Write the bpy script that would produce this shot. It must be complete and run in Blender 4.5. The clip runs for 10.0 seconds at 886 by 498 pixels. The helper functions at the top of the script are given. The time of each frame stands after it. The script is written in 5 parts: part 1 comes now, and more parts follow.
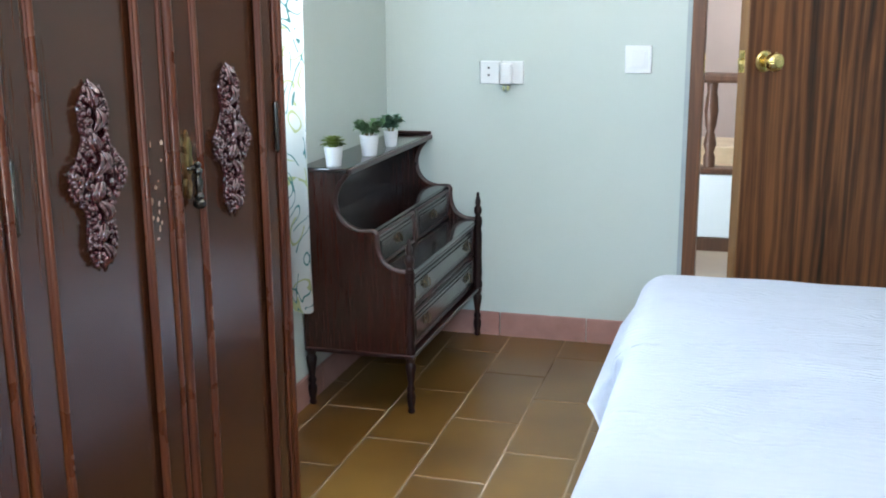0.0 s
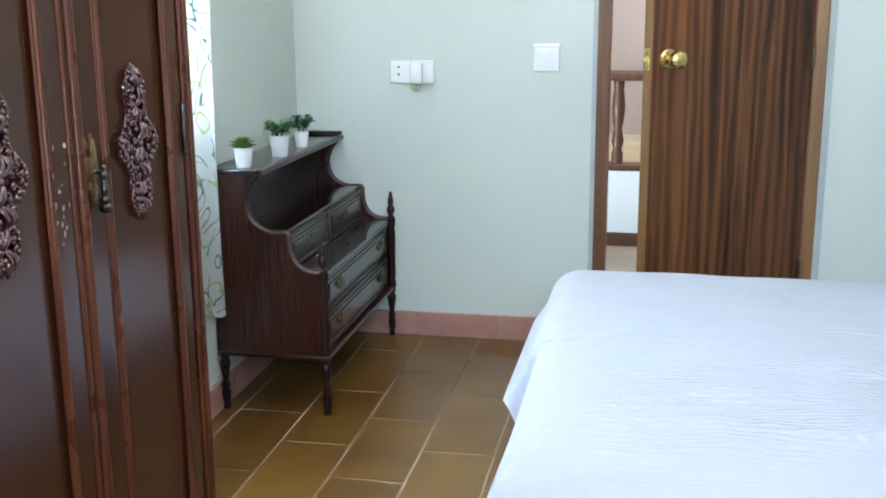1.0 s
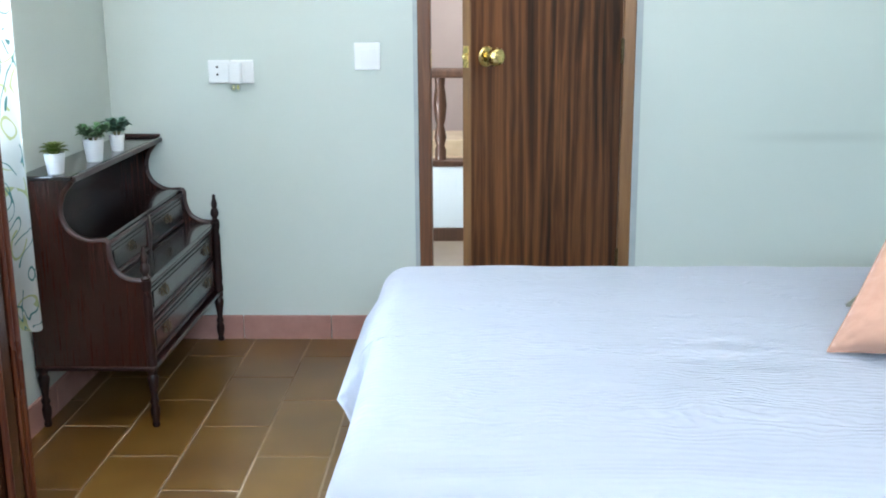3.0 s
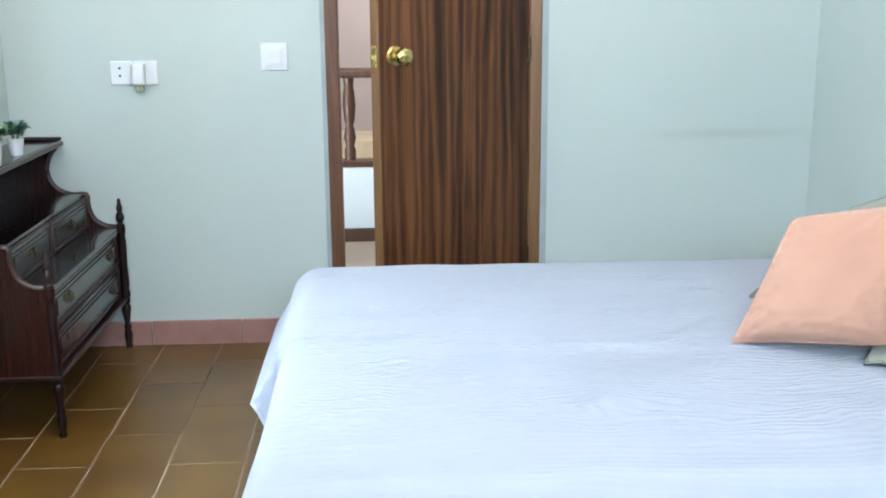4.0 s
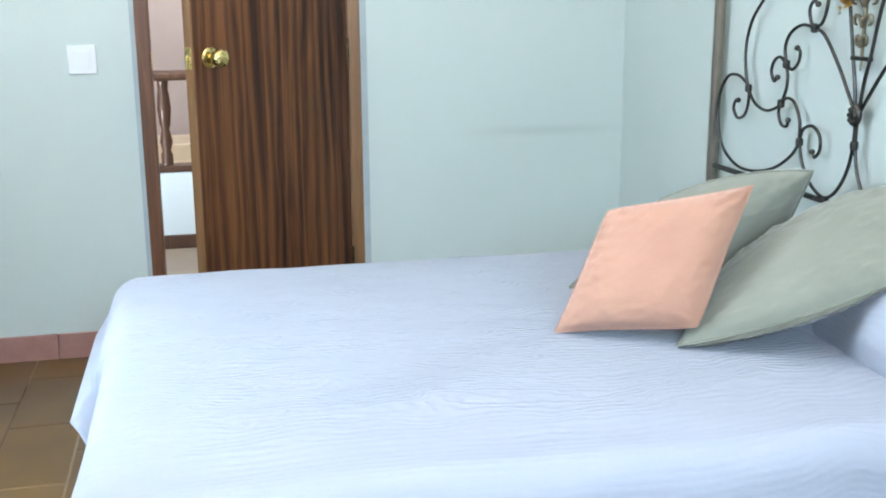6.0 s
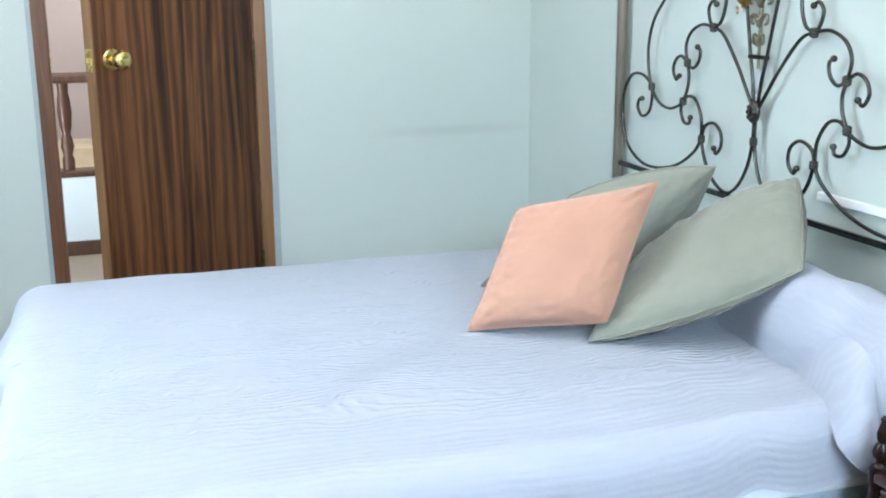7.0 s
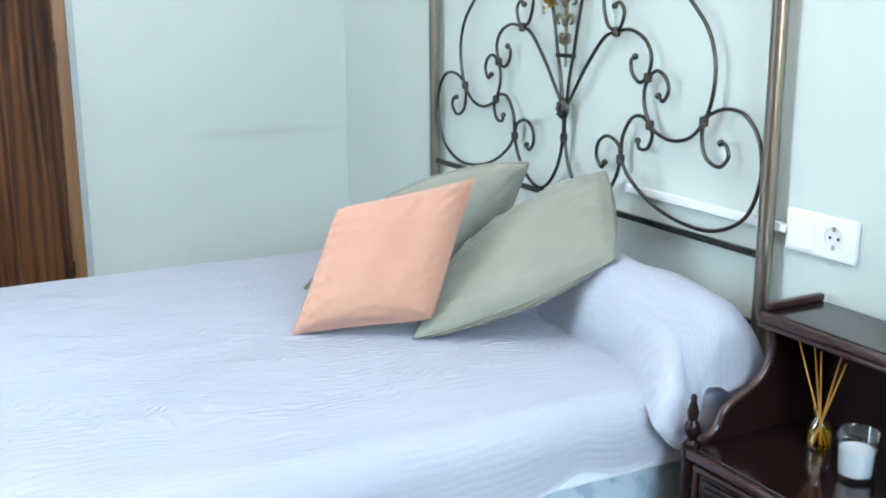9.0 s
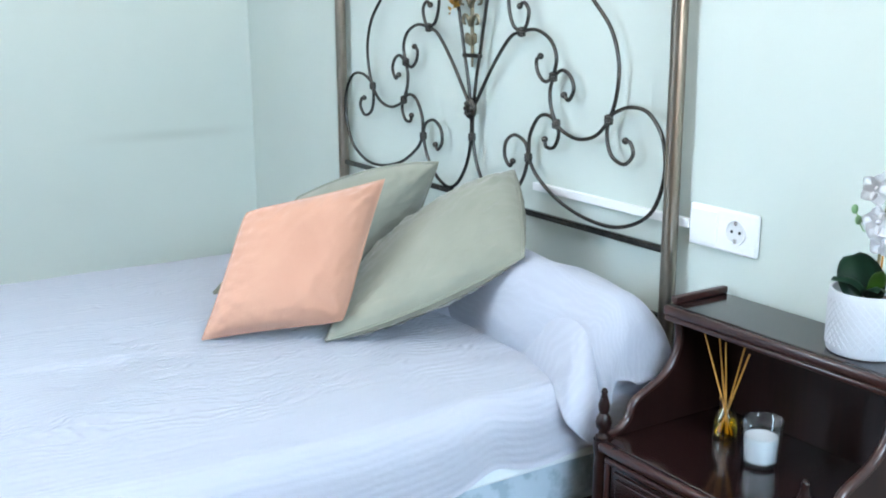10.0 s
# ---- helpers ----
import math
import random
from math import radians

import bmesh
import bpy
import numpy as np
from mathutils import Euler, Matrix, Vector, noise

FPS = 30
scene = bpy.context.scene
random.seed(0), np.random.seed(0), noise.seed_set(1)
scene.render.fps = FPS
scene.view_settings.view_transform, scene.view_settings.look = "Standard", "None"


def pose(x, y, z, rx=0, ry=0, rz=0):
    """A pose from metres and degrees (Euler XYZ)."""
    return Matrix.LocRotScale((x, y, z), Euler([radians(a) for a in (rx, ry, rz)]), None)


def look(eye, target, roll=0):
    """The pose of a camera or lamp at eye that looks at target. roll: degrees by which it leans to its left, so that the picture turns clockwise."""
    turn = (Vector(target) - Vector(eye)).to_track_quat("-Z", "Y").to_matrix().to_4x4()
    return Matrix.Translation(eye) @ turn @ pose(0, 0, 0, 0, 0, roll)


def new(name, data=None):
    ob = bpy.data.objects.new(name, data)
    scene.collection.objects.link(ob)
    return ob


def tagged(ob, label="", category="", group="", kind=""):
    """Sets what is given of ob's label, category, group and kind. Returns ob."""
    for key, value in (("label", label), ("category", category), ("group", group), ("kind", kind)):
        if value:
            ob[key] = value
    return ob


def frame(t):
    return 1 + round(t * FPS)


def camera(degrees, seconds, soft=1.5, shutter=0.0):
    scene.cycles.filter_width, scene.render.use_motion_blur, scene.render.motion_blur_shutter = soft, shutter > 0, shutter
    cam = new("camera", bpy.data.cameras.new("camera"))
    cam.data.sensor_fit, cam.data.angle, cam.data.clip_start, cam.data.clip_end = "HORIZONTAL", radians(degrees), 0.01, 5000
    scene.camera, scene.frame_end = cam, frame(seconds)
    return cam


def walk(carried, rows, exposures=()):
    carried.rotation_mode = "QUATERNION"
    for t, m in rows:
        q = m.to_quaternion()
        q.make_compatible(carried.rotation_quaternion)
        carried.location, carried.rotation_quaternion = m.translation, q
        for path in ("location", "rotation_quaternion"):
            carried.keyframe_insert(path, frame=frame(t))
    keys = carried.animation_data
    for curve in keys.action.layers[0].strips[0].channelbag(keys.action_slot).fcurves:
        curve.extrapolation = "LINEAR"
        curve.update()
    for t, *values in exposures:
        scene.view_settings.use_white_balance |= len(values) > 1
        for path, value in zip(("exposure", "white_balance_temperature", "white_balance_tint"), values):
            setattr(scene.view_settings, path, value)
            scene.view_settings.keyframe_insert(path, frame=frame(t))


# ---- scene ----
EXPO = 0.50
cam = camera(45.27, 10.0, soft=1.9)
PATH = [
    (0, pose(0, 0, 1.2, 76.77, 0.41, 15.91)),
    (0.5, pose(0, 0, 1.2, 76.74, 0.43, 13.59)),
    (1, pose(0, 0, 1.2, 76.70, 0.41, 11.12)),
    (1.5, pose(0, 0, 1.2, 76.66, 0.40, 8.81)),
    (2, pose(0, 0, 1.2, 76.62, 0.46, 6.33)),
    (2.5, pose(0, 0, 1.2, 76.58, 0.49, 4.01)),
    (4, pose(0, 0, 1.2, 76.49, 0.45, -3.27)),
    (4.5, pose(0, 0, 1.2, 76.46, 0.50, -5.60)),
    (5, pose(0, 0, 1.2, 76.45, 0.42, -8.12)),
    (5.5, pose(0, 0, 1.2, 76.45, 0.39, -10.47)),
    (7, pose(0, 0, 1.2, 76.43, 0.39, -17.80)),
    (7.5, pose(0, 0, 1.2, 76.42, 0.40, -20.14)),
    (8, pose(0, 0, 1.2, 76.38, 0.35, -22.68)),
    (8.5, pose(0, 0, 1.2, 76.37, 0.24, -25.06)),
    (9, pose(0, 0, 1.2, 76.38, 0.27, -27.63)),
    (9.5, pose(0, 0, 1.2, 76.36, 0.25, -30.00)),
    (10, pose(0, 0, 1.2, 76.38, 0.28, -32.57)),
]
walk(cam, PATH, [(0.0, EXPO - 0.03), (10.0, EXPO)])

# ---------- light ----------
world = bpy.data.worlds.new("sky")
scene.world = world
world.use_nodes = True
wn = world.node_tree.nodes
sky = wn.new("ShaderNodeTexSky")
sky.sky_type, sky.sun_disc = "NISHITA", False
sky.sun_elevation, sky.sun_rotation = radians(48), radians(-60)
world.node_tree.links.new(sky.outputs[0], wn["Background"].inputs[0])
wn["Background"].inputs[1].default_value = 0.12


def area(name, m, w, h, watts, color):
    d = bpy.data.lights.new(name, "AREA")
    d.shape, d.size, d.size_y, d.energy, d.color = "RECTANGLE", w, h, watts, color
    ob = new(name, d)
    ob.matrix_world = m
    return ob


# area lamps for the daylight of two windows, one in the west wall, one unseen and added behind the camera: the open sky
# above each, and the glow of its opening
COOL = (0.590, 0.785, 1.0)
WARM = (0.945, 0.910, 0.935)
area("west_sky", look((-2.35, 2.25, 2.75), (0.5, 2.1, 0.45)), 2.0, 1.8, 110, COOL)
area("west_window_glow", look((-1.33, 2.25, 1.42), (1.5, 2.25, 1.42)), 0.78, 1.38, 52, COOL)
area("west_sunlit_ground", look((-2.5, 2.25, -0.5), (0.3, 2.1, 2.5)), 2.4, 2.0, 2200, WARM)
# two fill lamps outside the added south window, for the bed's near side
area("south_sky", look((0.45, -2.35, 2.8), (0.95, 1.9, 0.45)), 2.2, 1.8, 400, COOL)
area("south_sunlit_ground", look((0.40, -2.5, -0.5), (0.0, 2.6, 2.5)), 2.4, 2.0, 700, WARM)
# unseen lamp under the hall ceiling, added to brighten the parapet and stairs
area("hall_daylight", look((0.2, 4.6, 2.45), (-0.2, 5.6, 0.3)), 1.0, 0.6, 36, (0.84, 0.93, 1.0))


# ---------- materials ----------
def material(name, rough=0.5, metal=0.0, coat=0.0):
    m = bpy.data.materials.new(name)
    m.use_nodes = True
    n, l = m.node_tree.nodes, m.node_tree.links
    b = n["Principled BSDF"]
    b.inputs["Roughness"].default_value = rough
    b.inputs["Metallic"].default_value = metal
    b.inputs["Coat Weight"].default_value = coat
    b.inputs["Coat Roughness"].default_value = 0.12
    return m, n, l, b


def ramp(n, stops):
    r = n.new("ShaderNodeValToRGB")
    e = r.color_ramp.elements
    while len(e) < len(stops):
        e.new(0.5)
    for k, (p, c) in zip(e, stops):
        k.position, k.color = p, (*c, 1)
    return r


def coords(n, l, scale=(1, 1, 1), kind="Object", turn=(0, 0, 0)):
    t, m = n.new("ShaderNodeTexCoord"), n.new("ShaderNodeMapping")
    m.inputs["Scale"].default_value = scale
    m.inputs["Rotation"].default_value = [radians(a) for a in turn]
    l.new(t.outputs[kind], m.inputs[0])
    return m


def noise_tex(n, l, src, scale, detail=4.0, rough=0.55, distort=0.0):
    t = n.new("ShaderNodeTexNoise")
    t.inputs["Scale"].default_value, t.inputs["Detail"].default_value = scale, detail
    t.inputs["Roughness"].default_value, t.inputs["Distortion"].default_value = rough, distort
    l.new(src.outputs[0], t.inputs["Vector"])
    return t


def bump(n, l, b, height, strength=0.2, dist=0.002, under=None):
    k = n.new("ShaderNodeBump")
    k.inputs["Strength"].default_value, k.inputs["Distance"].default_value = strength, dist
    l.new(height, k.inputs["Height"])
    if under:
        l.new(under.outputs[0], k.inputs["Normal"])
    l.new(k.outputs[0], b.inputs["Normal"])
    return k


def mixed(name, c0, c1, scale=6.0, rough=0.5, metal=0.0, coat=0.0, fine=80.0, relief=0.15, dist=0.001, stretch=(1, 1, 1), spread=(0.3, 0.7), rough2=None):
    """A surface of two close colours in soft patches, with a fine grain in its relief."""
    m, n, l, b = material(name, rough, metal, coat)
    c = coords(n, l, stretch)
    t = noise_tex(n, l, c, scale, 5)
    r = ramp(n, [(spread[0], c0), (spread[1], c1)])
    l.new(t.outputs[0], r.inputs[0])
    l.new(r.outputs[0], b.inputs["Base Color"])
    f = noise_tex(n, l, c, fine, 3)
    bump(n, l, b, f.outputs[0], relief, dist)
    if rough2 is not None:
        q = n.new("ShaderNodeMapRange")
        q.inputs[3].default_value, q.inputs[4].default_value = rough, rough2
        l.new(noise_tex(n, l, c, scale * 2.3, 4).outputs[0], q.inputs[0])
        l.new(q.outputs[0], b.inputs["Roughness"])
    return m


def wall_paint(name, smudge=False):
    m, n, l, b = material(name, 0.6)
    c = coords(n, l)
    t = noise_tex(n, l, c, 1.3, 4)
    r = ramp(n, [(0.25, (0.480, 0.537, 0.497)), (0.75, (0.510, 0.568, 0.527))])
    l.new(t.outputs[0], r.inputs[0])
    out = r.outputs[0]
    if smudge:
        # a rubbed grey streak where furniture has brushed along the paint
        s = n.new("ShaderNodeSeparateXYZ")
        l.new(c.outputs[0], s.inputs[0])
        g = []
        for axis, mid, half in ((2, 0.718, 0.030), (0, 1.20, 0.40)):
            a = n.new("ShaderNodeMath")
            a.operation = "SUBTRACT"
            l.new(s.outputs[axis], a.inputs[0])
            a.inputs[1].default_value = mid
            p = n.new("ShaderNodeMath")
            p.operation = "ABSOLUTE"
            l.new(a.outputs[0], p.inputs[0])
            q = n.new("ShaderNodeMapRange")
            q.interpolation_type = "SMOOTHSTEP"
            q.inputs[1].default_value, q.inputs[2].default_value = 0, half
            q.inputs[3].default_value, q.inputs[4].default_value = 1, 0
            l.new(p.outputs[0], q.inputs[0])
            g.append(q)
        k = n.new("ShaderNodeMath")
        k.operation = "MULTIPLY"
        l.new(g[0].outputs[0], k.inputs[0])
        l.new(g[1].outputs[0], k.inputs[1])
        k2 = n.new("ShaderNodeMath")
        k2.operation = "MULTIPLY"
        l.new(k.outputs[0], k2.inputs[0])
        k2.inputs[1].default_value = 0.46
        x = n.new("ShaderNodeMix")
        x.data_type = "RGBA"
        l.new(k2.outputs[0], x.inputs[0])
        l.new(out, x.inputs[6])
        x.inputs[7].default_value = (0.36, 0.40, 0.37, 1)
        out = x.outputs[2]
    l.new(out, b.inputs["Base Color"])
    f = noise_tex(n, l, c, 55, 4)
    bump(n, l, b, f.outputs[0], 0.16, 0.0015)
    return m


def wood(name, dark, mid, light, grain=(1, 14, 14), rough=0.3, coat=0.3, scale=3.0, distort=1.2, wear=0.0, rough_var=0.12, shine=0.5):
    """Grain that runs along the axis whose stretch is smallest."""
    m, n, l, b = material(name, rough, 0, coat)
    b.inputs["Specular IOR Level"].default_value = shine
    c = coords(n, l, grain)
    t = noise_tex(n, l, c, scale, 6, 0.62, distort)
    r = ramp(n, [(0.25, dark), (0.5, mid), (0.75, light)])
    l.new(t.outputs[0], r.inputs[0])
    out = r.outputs[0]
    if wear:
        o = coords(n, l)
        w = noise_tex(n, l, o, 38, 6, 0.7)
        wr = ramp(n, [(1 - wear, (0, 0, 0)), (1 - wear + 0.03, (1, 1, 1))])
        l.new(w.outputs[0], wr.inputs[0])
        x = n.new("ShaderNodeMix")
        x.data_type = "RGBA"
        l.new(wr.outputs[0], x.inputs[0])
        l.new(out, x.inputs[6])
        x.inputs[7].default_value = (0.42, 0.26, 0.16, 1)
        out = x.outputs[2]
    l.new(out, b.inputs["Base Color"])
    if rough_var:
        q = n.new("ShaderNodeMapRange")
        q.inputs[3].default_value, q.inputs[4].default_value = rough - rough_var / 2, rough + rough_var
        l.new(noise_tex(n, l, coords(n, l), 9, 5).outputs[0], q.inputs[0])
        l.new(q.outputs[0], b.inputs["Roughness"])
    return m


def door_veneer(name):
    """Straight dark stripes that open into long flames, running up the leaf."""
    m, n, l, b = material(name, 0.46, 0, 0.04)
    b.inputs["Specular IOR Level"].default_value = 0.32
    c = coords(n, l, (1, 1, 0.10), "Object")
    w = n.new("ShaderNodeTexWave")
    w.wave_type, w.bands_direction = "BANDS", "X"
    w.inputs["Scale"].default_value, w.inputs["Distortion"].default_value = 8.0, 6.5
    w.inputs["Detail"].default_value, w.inputs["Detail Scale"].default_value = 4.0, 1.6
    l.new(c.outputs[0], w.inputs["Vector"])
    t = noise_tex(n, l, coords(n, l, (30, 30, 0.8)), 4.0, 5, 0.6, 0.6)
    broad = noise_tex(n, l, coords(n, l, (3.2, 3.2, 0.25)), 1.5, 2)
    med = noise_tex(n, l, coords(n, l, (8, 8, 0.42)), 1.3, 6, 0.6, 1.2)
    half = n.new("ShaderNodeMath")
    half.operation = "MULTIPLY_ADD"
    l.new(med.outputs[0], half.inputs[0])
    half.inputs[1].default_value = 1.45
    fine = n.new("ShaderNodeMath")
    fine.operation = "MULTIPLY"
    l.new(t.outputs[0], fine.inputs[0])
    fine.inputs[1].default_value = 0.45
    l.new(fine.outputs[0], half.inputs[2])
    a = n.new("ShaderNodeMath")
    a.operation = "MULTIPLY_ADD"
    l.new(w.outputs["Fac"], a.inputs[0])
    a.inputs[1].default_value = 0.22
    l.new(half.outputs[0], a.inputs[2])
    a2 = n.new("ShaderNodeMath")
    a2.operation = "MULTIPLY_ADD"
    l.new(broad.outputs[0], a2.inputs[0])
    a2.inputs[1].default_value = 0.55
    l.new(a.outputs[0], a2.inputs[2])
    sc = n.new("ShaderNodeMath")
    sc.operation = "MULTIPLY"
    l.new(a2.outputs[0], sc.inputs[0])
    sc.inputs[1].default_value = 0.55
    r = ramp(n, [(0.57, (0.014, 0.0048, 0.0023)), (0.72, (0.078, 0.027, 0.0100)), (0.88, (0.185, 0.072, 0.026))])
    l.new(sc.outputs[0], r.inputs[0])
    l.new(r.outputs[0], b.inputs["Base Color"])
    bump(n, l, b, t.outputs[0], 0.15, 0.0006)
    return m


def tile_glaze(name):
    m, n, l, b = material(name, 0.30, 0, 0.10)
    b.inputs["Specular IOR Level"].default_value = 0.4
    g = n.new("ShaderNodeNewGeometry")
    p = n.new("ShaderNodeMapping")
    l.new(g.outputs["Position"], p.inputs[0])
    t = noise_tex(n, l, p, 3.2, 2, 0.5)
    o = n.new("ShaderNodeObjectInfo")
    a = n.new("ShaderNodeMath")
    a.operation = "MULTIPLY_ADD"
    l.new(o.outputs["Random"], a.inputs[0])
    a.inputs[1].default_value = 0.30
    l.new(t.outputs[0], a.inputs[2])
    r = ramp(n, [(0.36, (0.060, 0.026, 0.006)), (0.62, (0.096, 0.045, 0.009)), (0.92, (0.136, 0.069, 0.014))])
    l.new(a.outputs[0], r.inputs[0])
    l.new(r.outputs[0], b.inputs["Base Color"])
    bump(n, l, b, noise_tex(n, l, p, 7, 1).outputs[0], 0.05, 0.001)
    return m


def quilt(name, ridge=0.0044):
    """White woven cotton with fine wavy ridges that run along the bed."""
    m, n, l, b = material(name, 0.85)
    b.inputs["Sheen Weight"].default_value = 0.25
    c = coords(n, l, (1, 1, 1), "UV")
    warp = noise_tex(n, l, coords(n, l, (2.2, 3.4, 1), "UV"), 2.1, 3)
    k = n.new("ShaderNodeVectorMath")
    k.operation = "SCALE"
    l.new(warp.outputs["Color"], k.inputs[0])
    # the ridges wander on the top and run straight down the side
    uvs, mk = n.new("ShaderNodeSeparateXYZ"), n.new("ShaderNodeMapRange")
    l.new(c.outputs[0], uvs.inputs[0])
    l.new(uvs.outputs[1], mk.inputs[0])
    mk.inputs[1].default_value, mk.inputs[2].default_value = 1.22, 1.42
    mk.inputs[3].default_value, mk.inputs[4].default_value = 0.140, 0.014
    l.new(mk.outputs[0], k.inputs["Scale"])
    add = n.new("ShaderNodeVectorMath")
    l.new(c.outputs[0], add.inputs[0])
    l.new(k.outputs[0], add.inputs[1])
    w = n.new("ShaderNodeTexWave")
    w.wave_type, w.bands_direction = "BANDS", "Y"
    w.inputs["Scale"].default_value, w.inputs["Distortion"].default_value = 21.5, 2.6
    w.inputs["Detail"].default_value, w.inputs["Detail Scale"].default_value = 2.0, 0.6
    l.new(add.outputs[0], w.inputs["Vector"])
    t = noise_tex(n, l, c, 420, 2)
    patch = noise_tex(n, l, coords(n, l, (3.0, 9.0, 1), "UV"), 1.6, 3)
    pr = n.new("ShaderNodeMapRange")
    pr.inputs[1].default_value, pr.inputs[2].default_value = 0.32, 0.66
    pr.inputs[3].default_value, pr.inputs[4].default_value = 0.30, 1.0
    l.new(patch.outputs[0], pr.inputs[0])
    mul = n.new("ShaderNodeMath")
    mul.operation = "MULTIPLY"
    l.new(w.outputs["Fac"], mul.inputs[0])
    side = n.new("ShaderNodeMapRange")
    l.new(uvs.outputs[1], side.inputs[0])
    side.inputs[1].default_value, side.inputs[2].default_value = 1.22, 1.42
    side.inputs[3].default_value, side.inputs[4].default_value = 1.0, 0.20
    both = n.new("ShaderNodeMath")
    both.operation = "MULTIPLY"
    l.new(side.outputs[0], both.inputs[0])
    l.new(pr.outputs[0], both.inputs[1])
    l.new(both.outputs[0], mul.inputs[1])
    k0 = bump(n, l, b, t.outputs[0], 0.25, 0.0008)
    tuft = noise_tex(n, l, coords(n, l, (45, 110, 1), "UV"), 1.0, 2, 0.6)
    k1 = bump(n, l, b, tuft.outputs[0], 0.35, 0.0022, k0)
    bump(n, l, b, mul.outputs[0], 0.72, ridge, k1)
    # furrows slightly darker than crests: a little crease shade put into the colour
    r = ramp(n, [(0.2, (0.640, 0.664, 0.738)), (0.8, (0.675, 0.700, 0.774))])
    l.new(mul.outputs[0], r.inputs[0])
    l.new(r.outputs[0], b.inputs["Base Color"])
    return m


def linen(name, c0, c1, weave=900):
    m, n, l, b = material(name, 0.9)
    b.inputs["Sheen Weight"].default_value = 0.3
    c = coords(n, l)
    r = ramp(n, [(0.3, c0), (0.7, c1)])
    l.new(noise_tex(n, l, c, 9, 5).outputs[0], r.inputs[0])
    l.new(r.outputs[0], b.inputs["Base Color"])
    k0 = bump(n, l, b, noise_tex(n, l, c, weave * 0.3, 2).outputs[0], 0.2, 0.0006)
    bump(n, l, b, noise_tex(n, l, coords(n, l, (1, 2.0, 1)), 15, 5, 0.55, 1.0).outputs[0], 0.34, 0.005, k0)
    return m


def scribble_cloth(name):
    """White curtain cloth with loose teal and olive pen loops."""
    m, n, l, b = material(name, 0.85)
    c = coords(n, l, (1, 1, 1), "UV")

    def lines(scale, width, color, under, dist):
        t = noise_tex(n, l, coords(n, l, (1.25, 1, 1), "UV"), scale, 0.0, 0.4, dist)
        s = n.new("ShaderNodeMath")
        s.operation = "SUBTRACT"
        l.new(t.outputs[0], s.inputs[0])
        s.inputs[1].default_value = 0.5
        a = n.new("ShaderNodeMath")
        a.operation = "ABSOLUTE"
        l.new(s.outputs[0], a.inputs[0])
        lt = n.new("ShaderNodeMath")
        lt.operation = "LESS_THAN"
        l.new(a.outputs[0], lt.inputs[0])
        lt.inputs[1].default_value = width
        gap = noise_tex(n, l, c, scale * 1.1 + 3, 1)
        g = n.new("ShaderNodeMath")
        g.operation = "GREATER_THAN"
        l.new(gap.outputs[0], g.inputs[0])
        g.inputs[1].default_value = 0.47
        k = n.new("ShaderNodeMath")
        k.operation = "MULTIPLY"
        l.new(lt.outputs[0], k.inputs[0])
        l.new(g.outputs[0], k.inputs[1])
        x = n.new("ShaderNodeMix")
        x.data_type = "RGBA"
        l.new(k.outputs[0], x.inputs[0])
        l.new(under, x.inputs[6])
        x.inputs[7].default_value = (*color, 1)
        return x.outputs[2]

    base = ramp(n, [(0.3, (0.52, 0.545, 0.535)), (0.7, (0.575, 0.60, 0.59))])
    l.new(noise_tex(n, l, c, 5, 4).outputs[0], base.inputs[0])
    o = lines(4.6, 0.032, (0.36, 0.40, 0.21), base.outputs[0], 2.6)
    o = lines(6.0, 0.030, (0.060, 0.18, 0.18), o, 3.0)
    l.new(o, b.inputs["Base Color"])
    bump(n, l, b, noise_tex(n, l, c, 600, 2).outputs[0], 0.15, 0.0005)
    tl, ms = n.new("ShaderNodeBsdfTranslucent"), n.new("ShaderNodeMixShader")
    l.new(o, tl.inputs[0])
    ms.inputs[0].default_value = 0.14
    l.new(b.outputs[0], ms.inputs[1])
    l.new(tl.outputs[0], ms.inputs[2])
    l.new(ms.outputs[0], n["Material Output"].inputs[0])
    return m


def glass(name, color=(1, 1, 1), rough=0.0, ior=1.22):
    m, n, l, b = material(name, rough)
    b.inputs["Base Color"].default_value = (*color, 1)
    b.inputs["Transmission Weight"].default_value = 1.0
    b.inputs["IOR"].default_value = ior
    return m


def thin_glass(name):
    """Thin clear glass: a faint gloss over what stands behind it."""
    m, n, l, b = material(name, 0.02)
    f, t, g, x = n.new("ShaderNodeLayerWeight"), n.new("ShaderNodeBsdfTransparent"), n.new("ShaderNodeBsdfGlossy"), n.new("ShaderNodeMixShader")
    f.inputs[0].default_value = 0.24
    t.inputs[0].default_value = (0.95, 0.97, 0.97, 1)
    g.inputs["Roughness"].default_value = 0.03
    l.new(f.outputs[1], x.inputs[0])
    l.new(t.outputs[0], x.inputs[1])
    l.new(g.outputs[0], x.inputs[2])
    l.new(x.outputs[0], n["Material Output"].inputs[0])
    return m


WALL = wall_paint("mint_wall_paint")
WALL_RUBBED = wall_paint("mint_wall_paint_rubbed", True)
CEIL = mixed("white_ceiling_paint", (0.78, 0.78, 0.76), (0.83, 0.83, 0.81), 2, 0.7)
HALL_WALL = mixed("rosy_hall_plaster", (0.56, 0.47, 0.44), (0.62, 0.53, 0.50), 2, 0.7)
HALL_WHITE = mixed("white_plaster", (0.56, 0.69, 0.76), (0.62, 0.74, 0.80), 2, 0.6)
HALL_STEP = mixed("pale_stone_step", (0.52, 0.42, 0.28), (0.66, 0.55, 0.40), 8, 0.4)
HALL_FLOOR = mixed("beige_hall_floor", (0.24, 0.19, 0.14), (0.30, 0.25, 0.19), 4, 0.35)
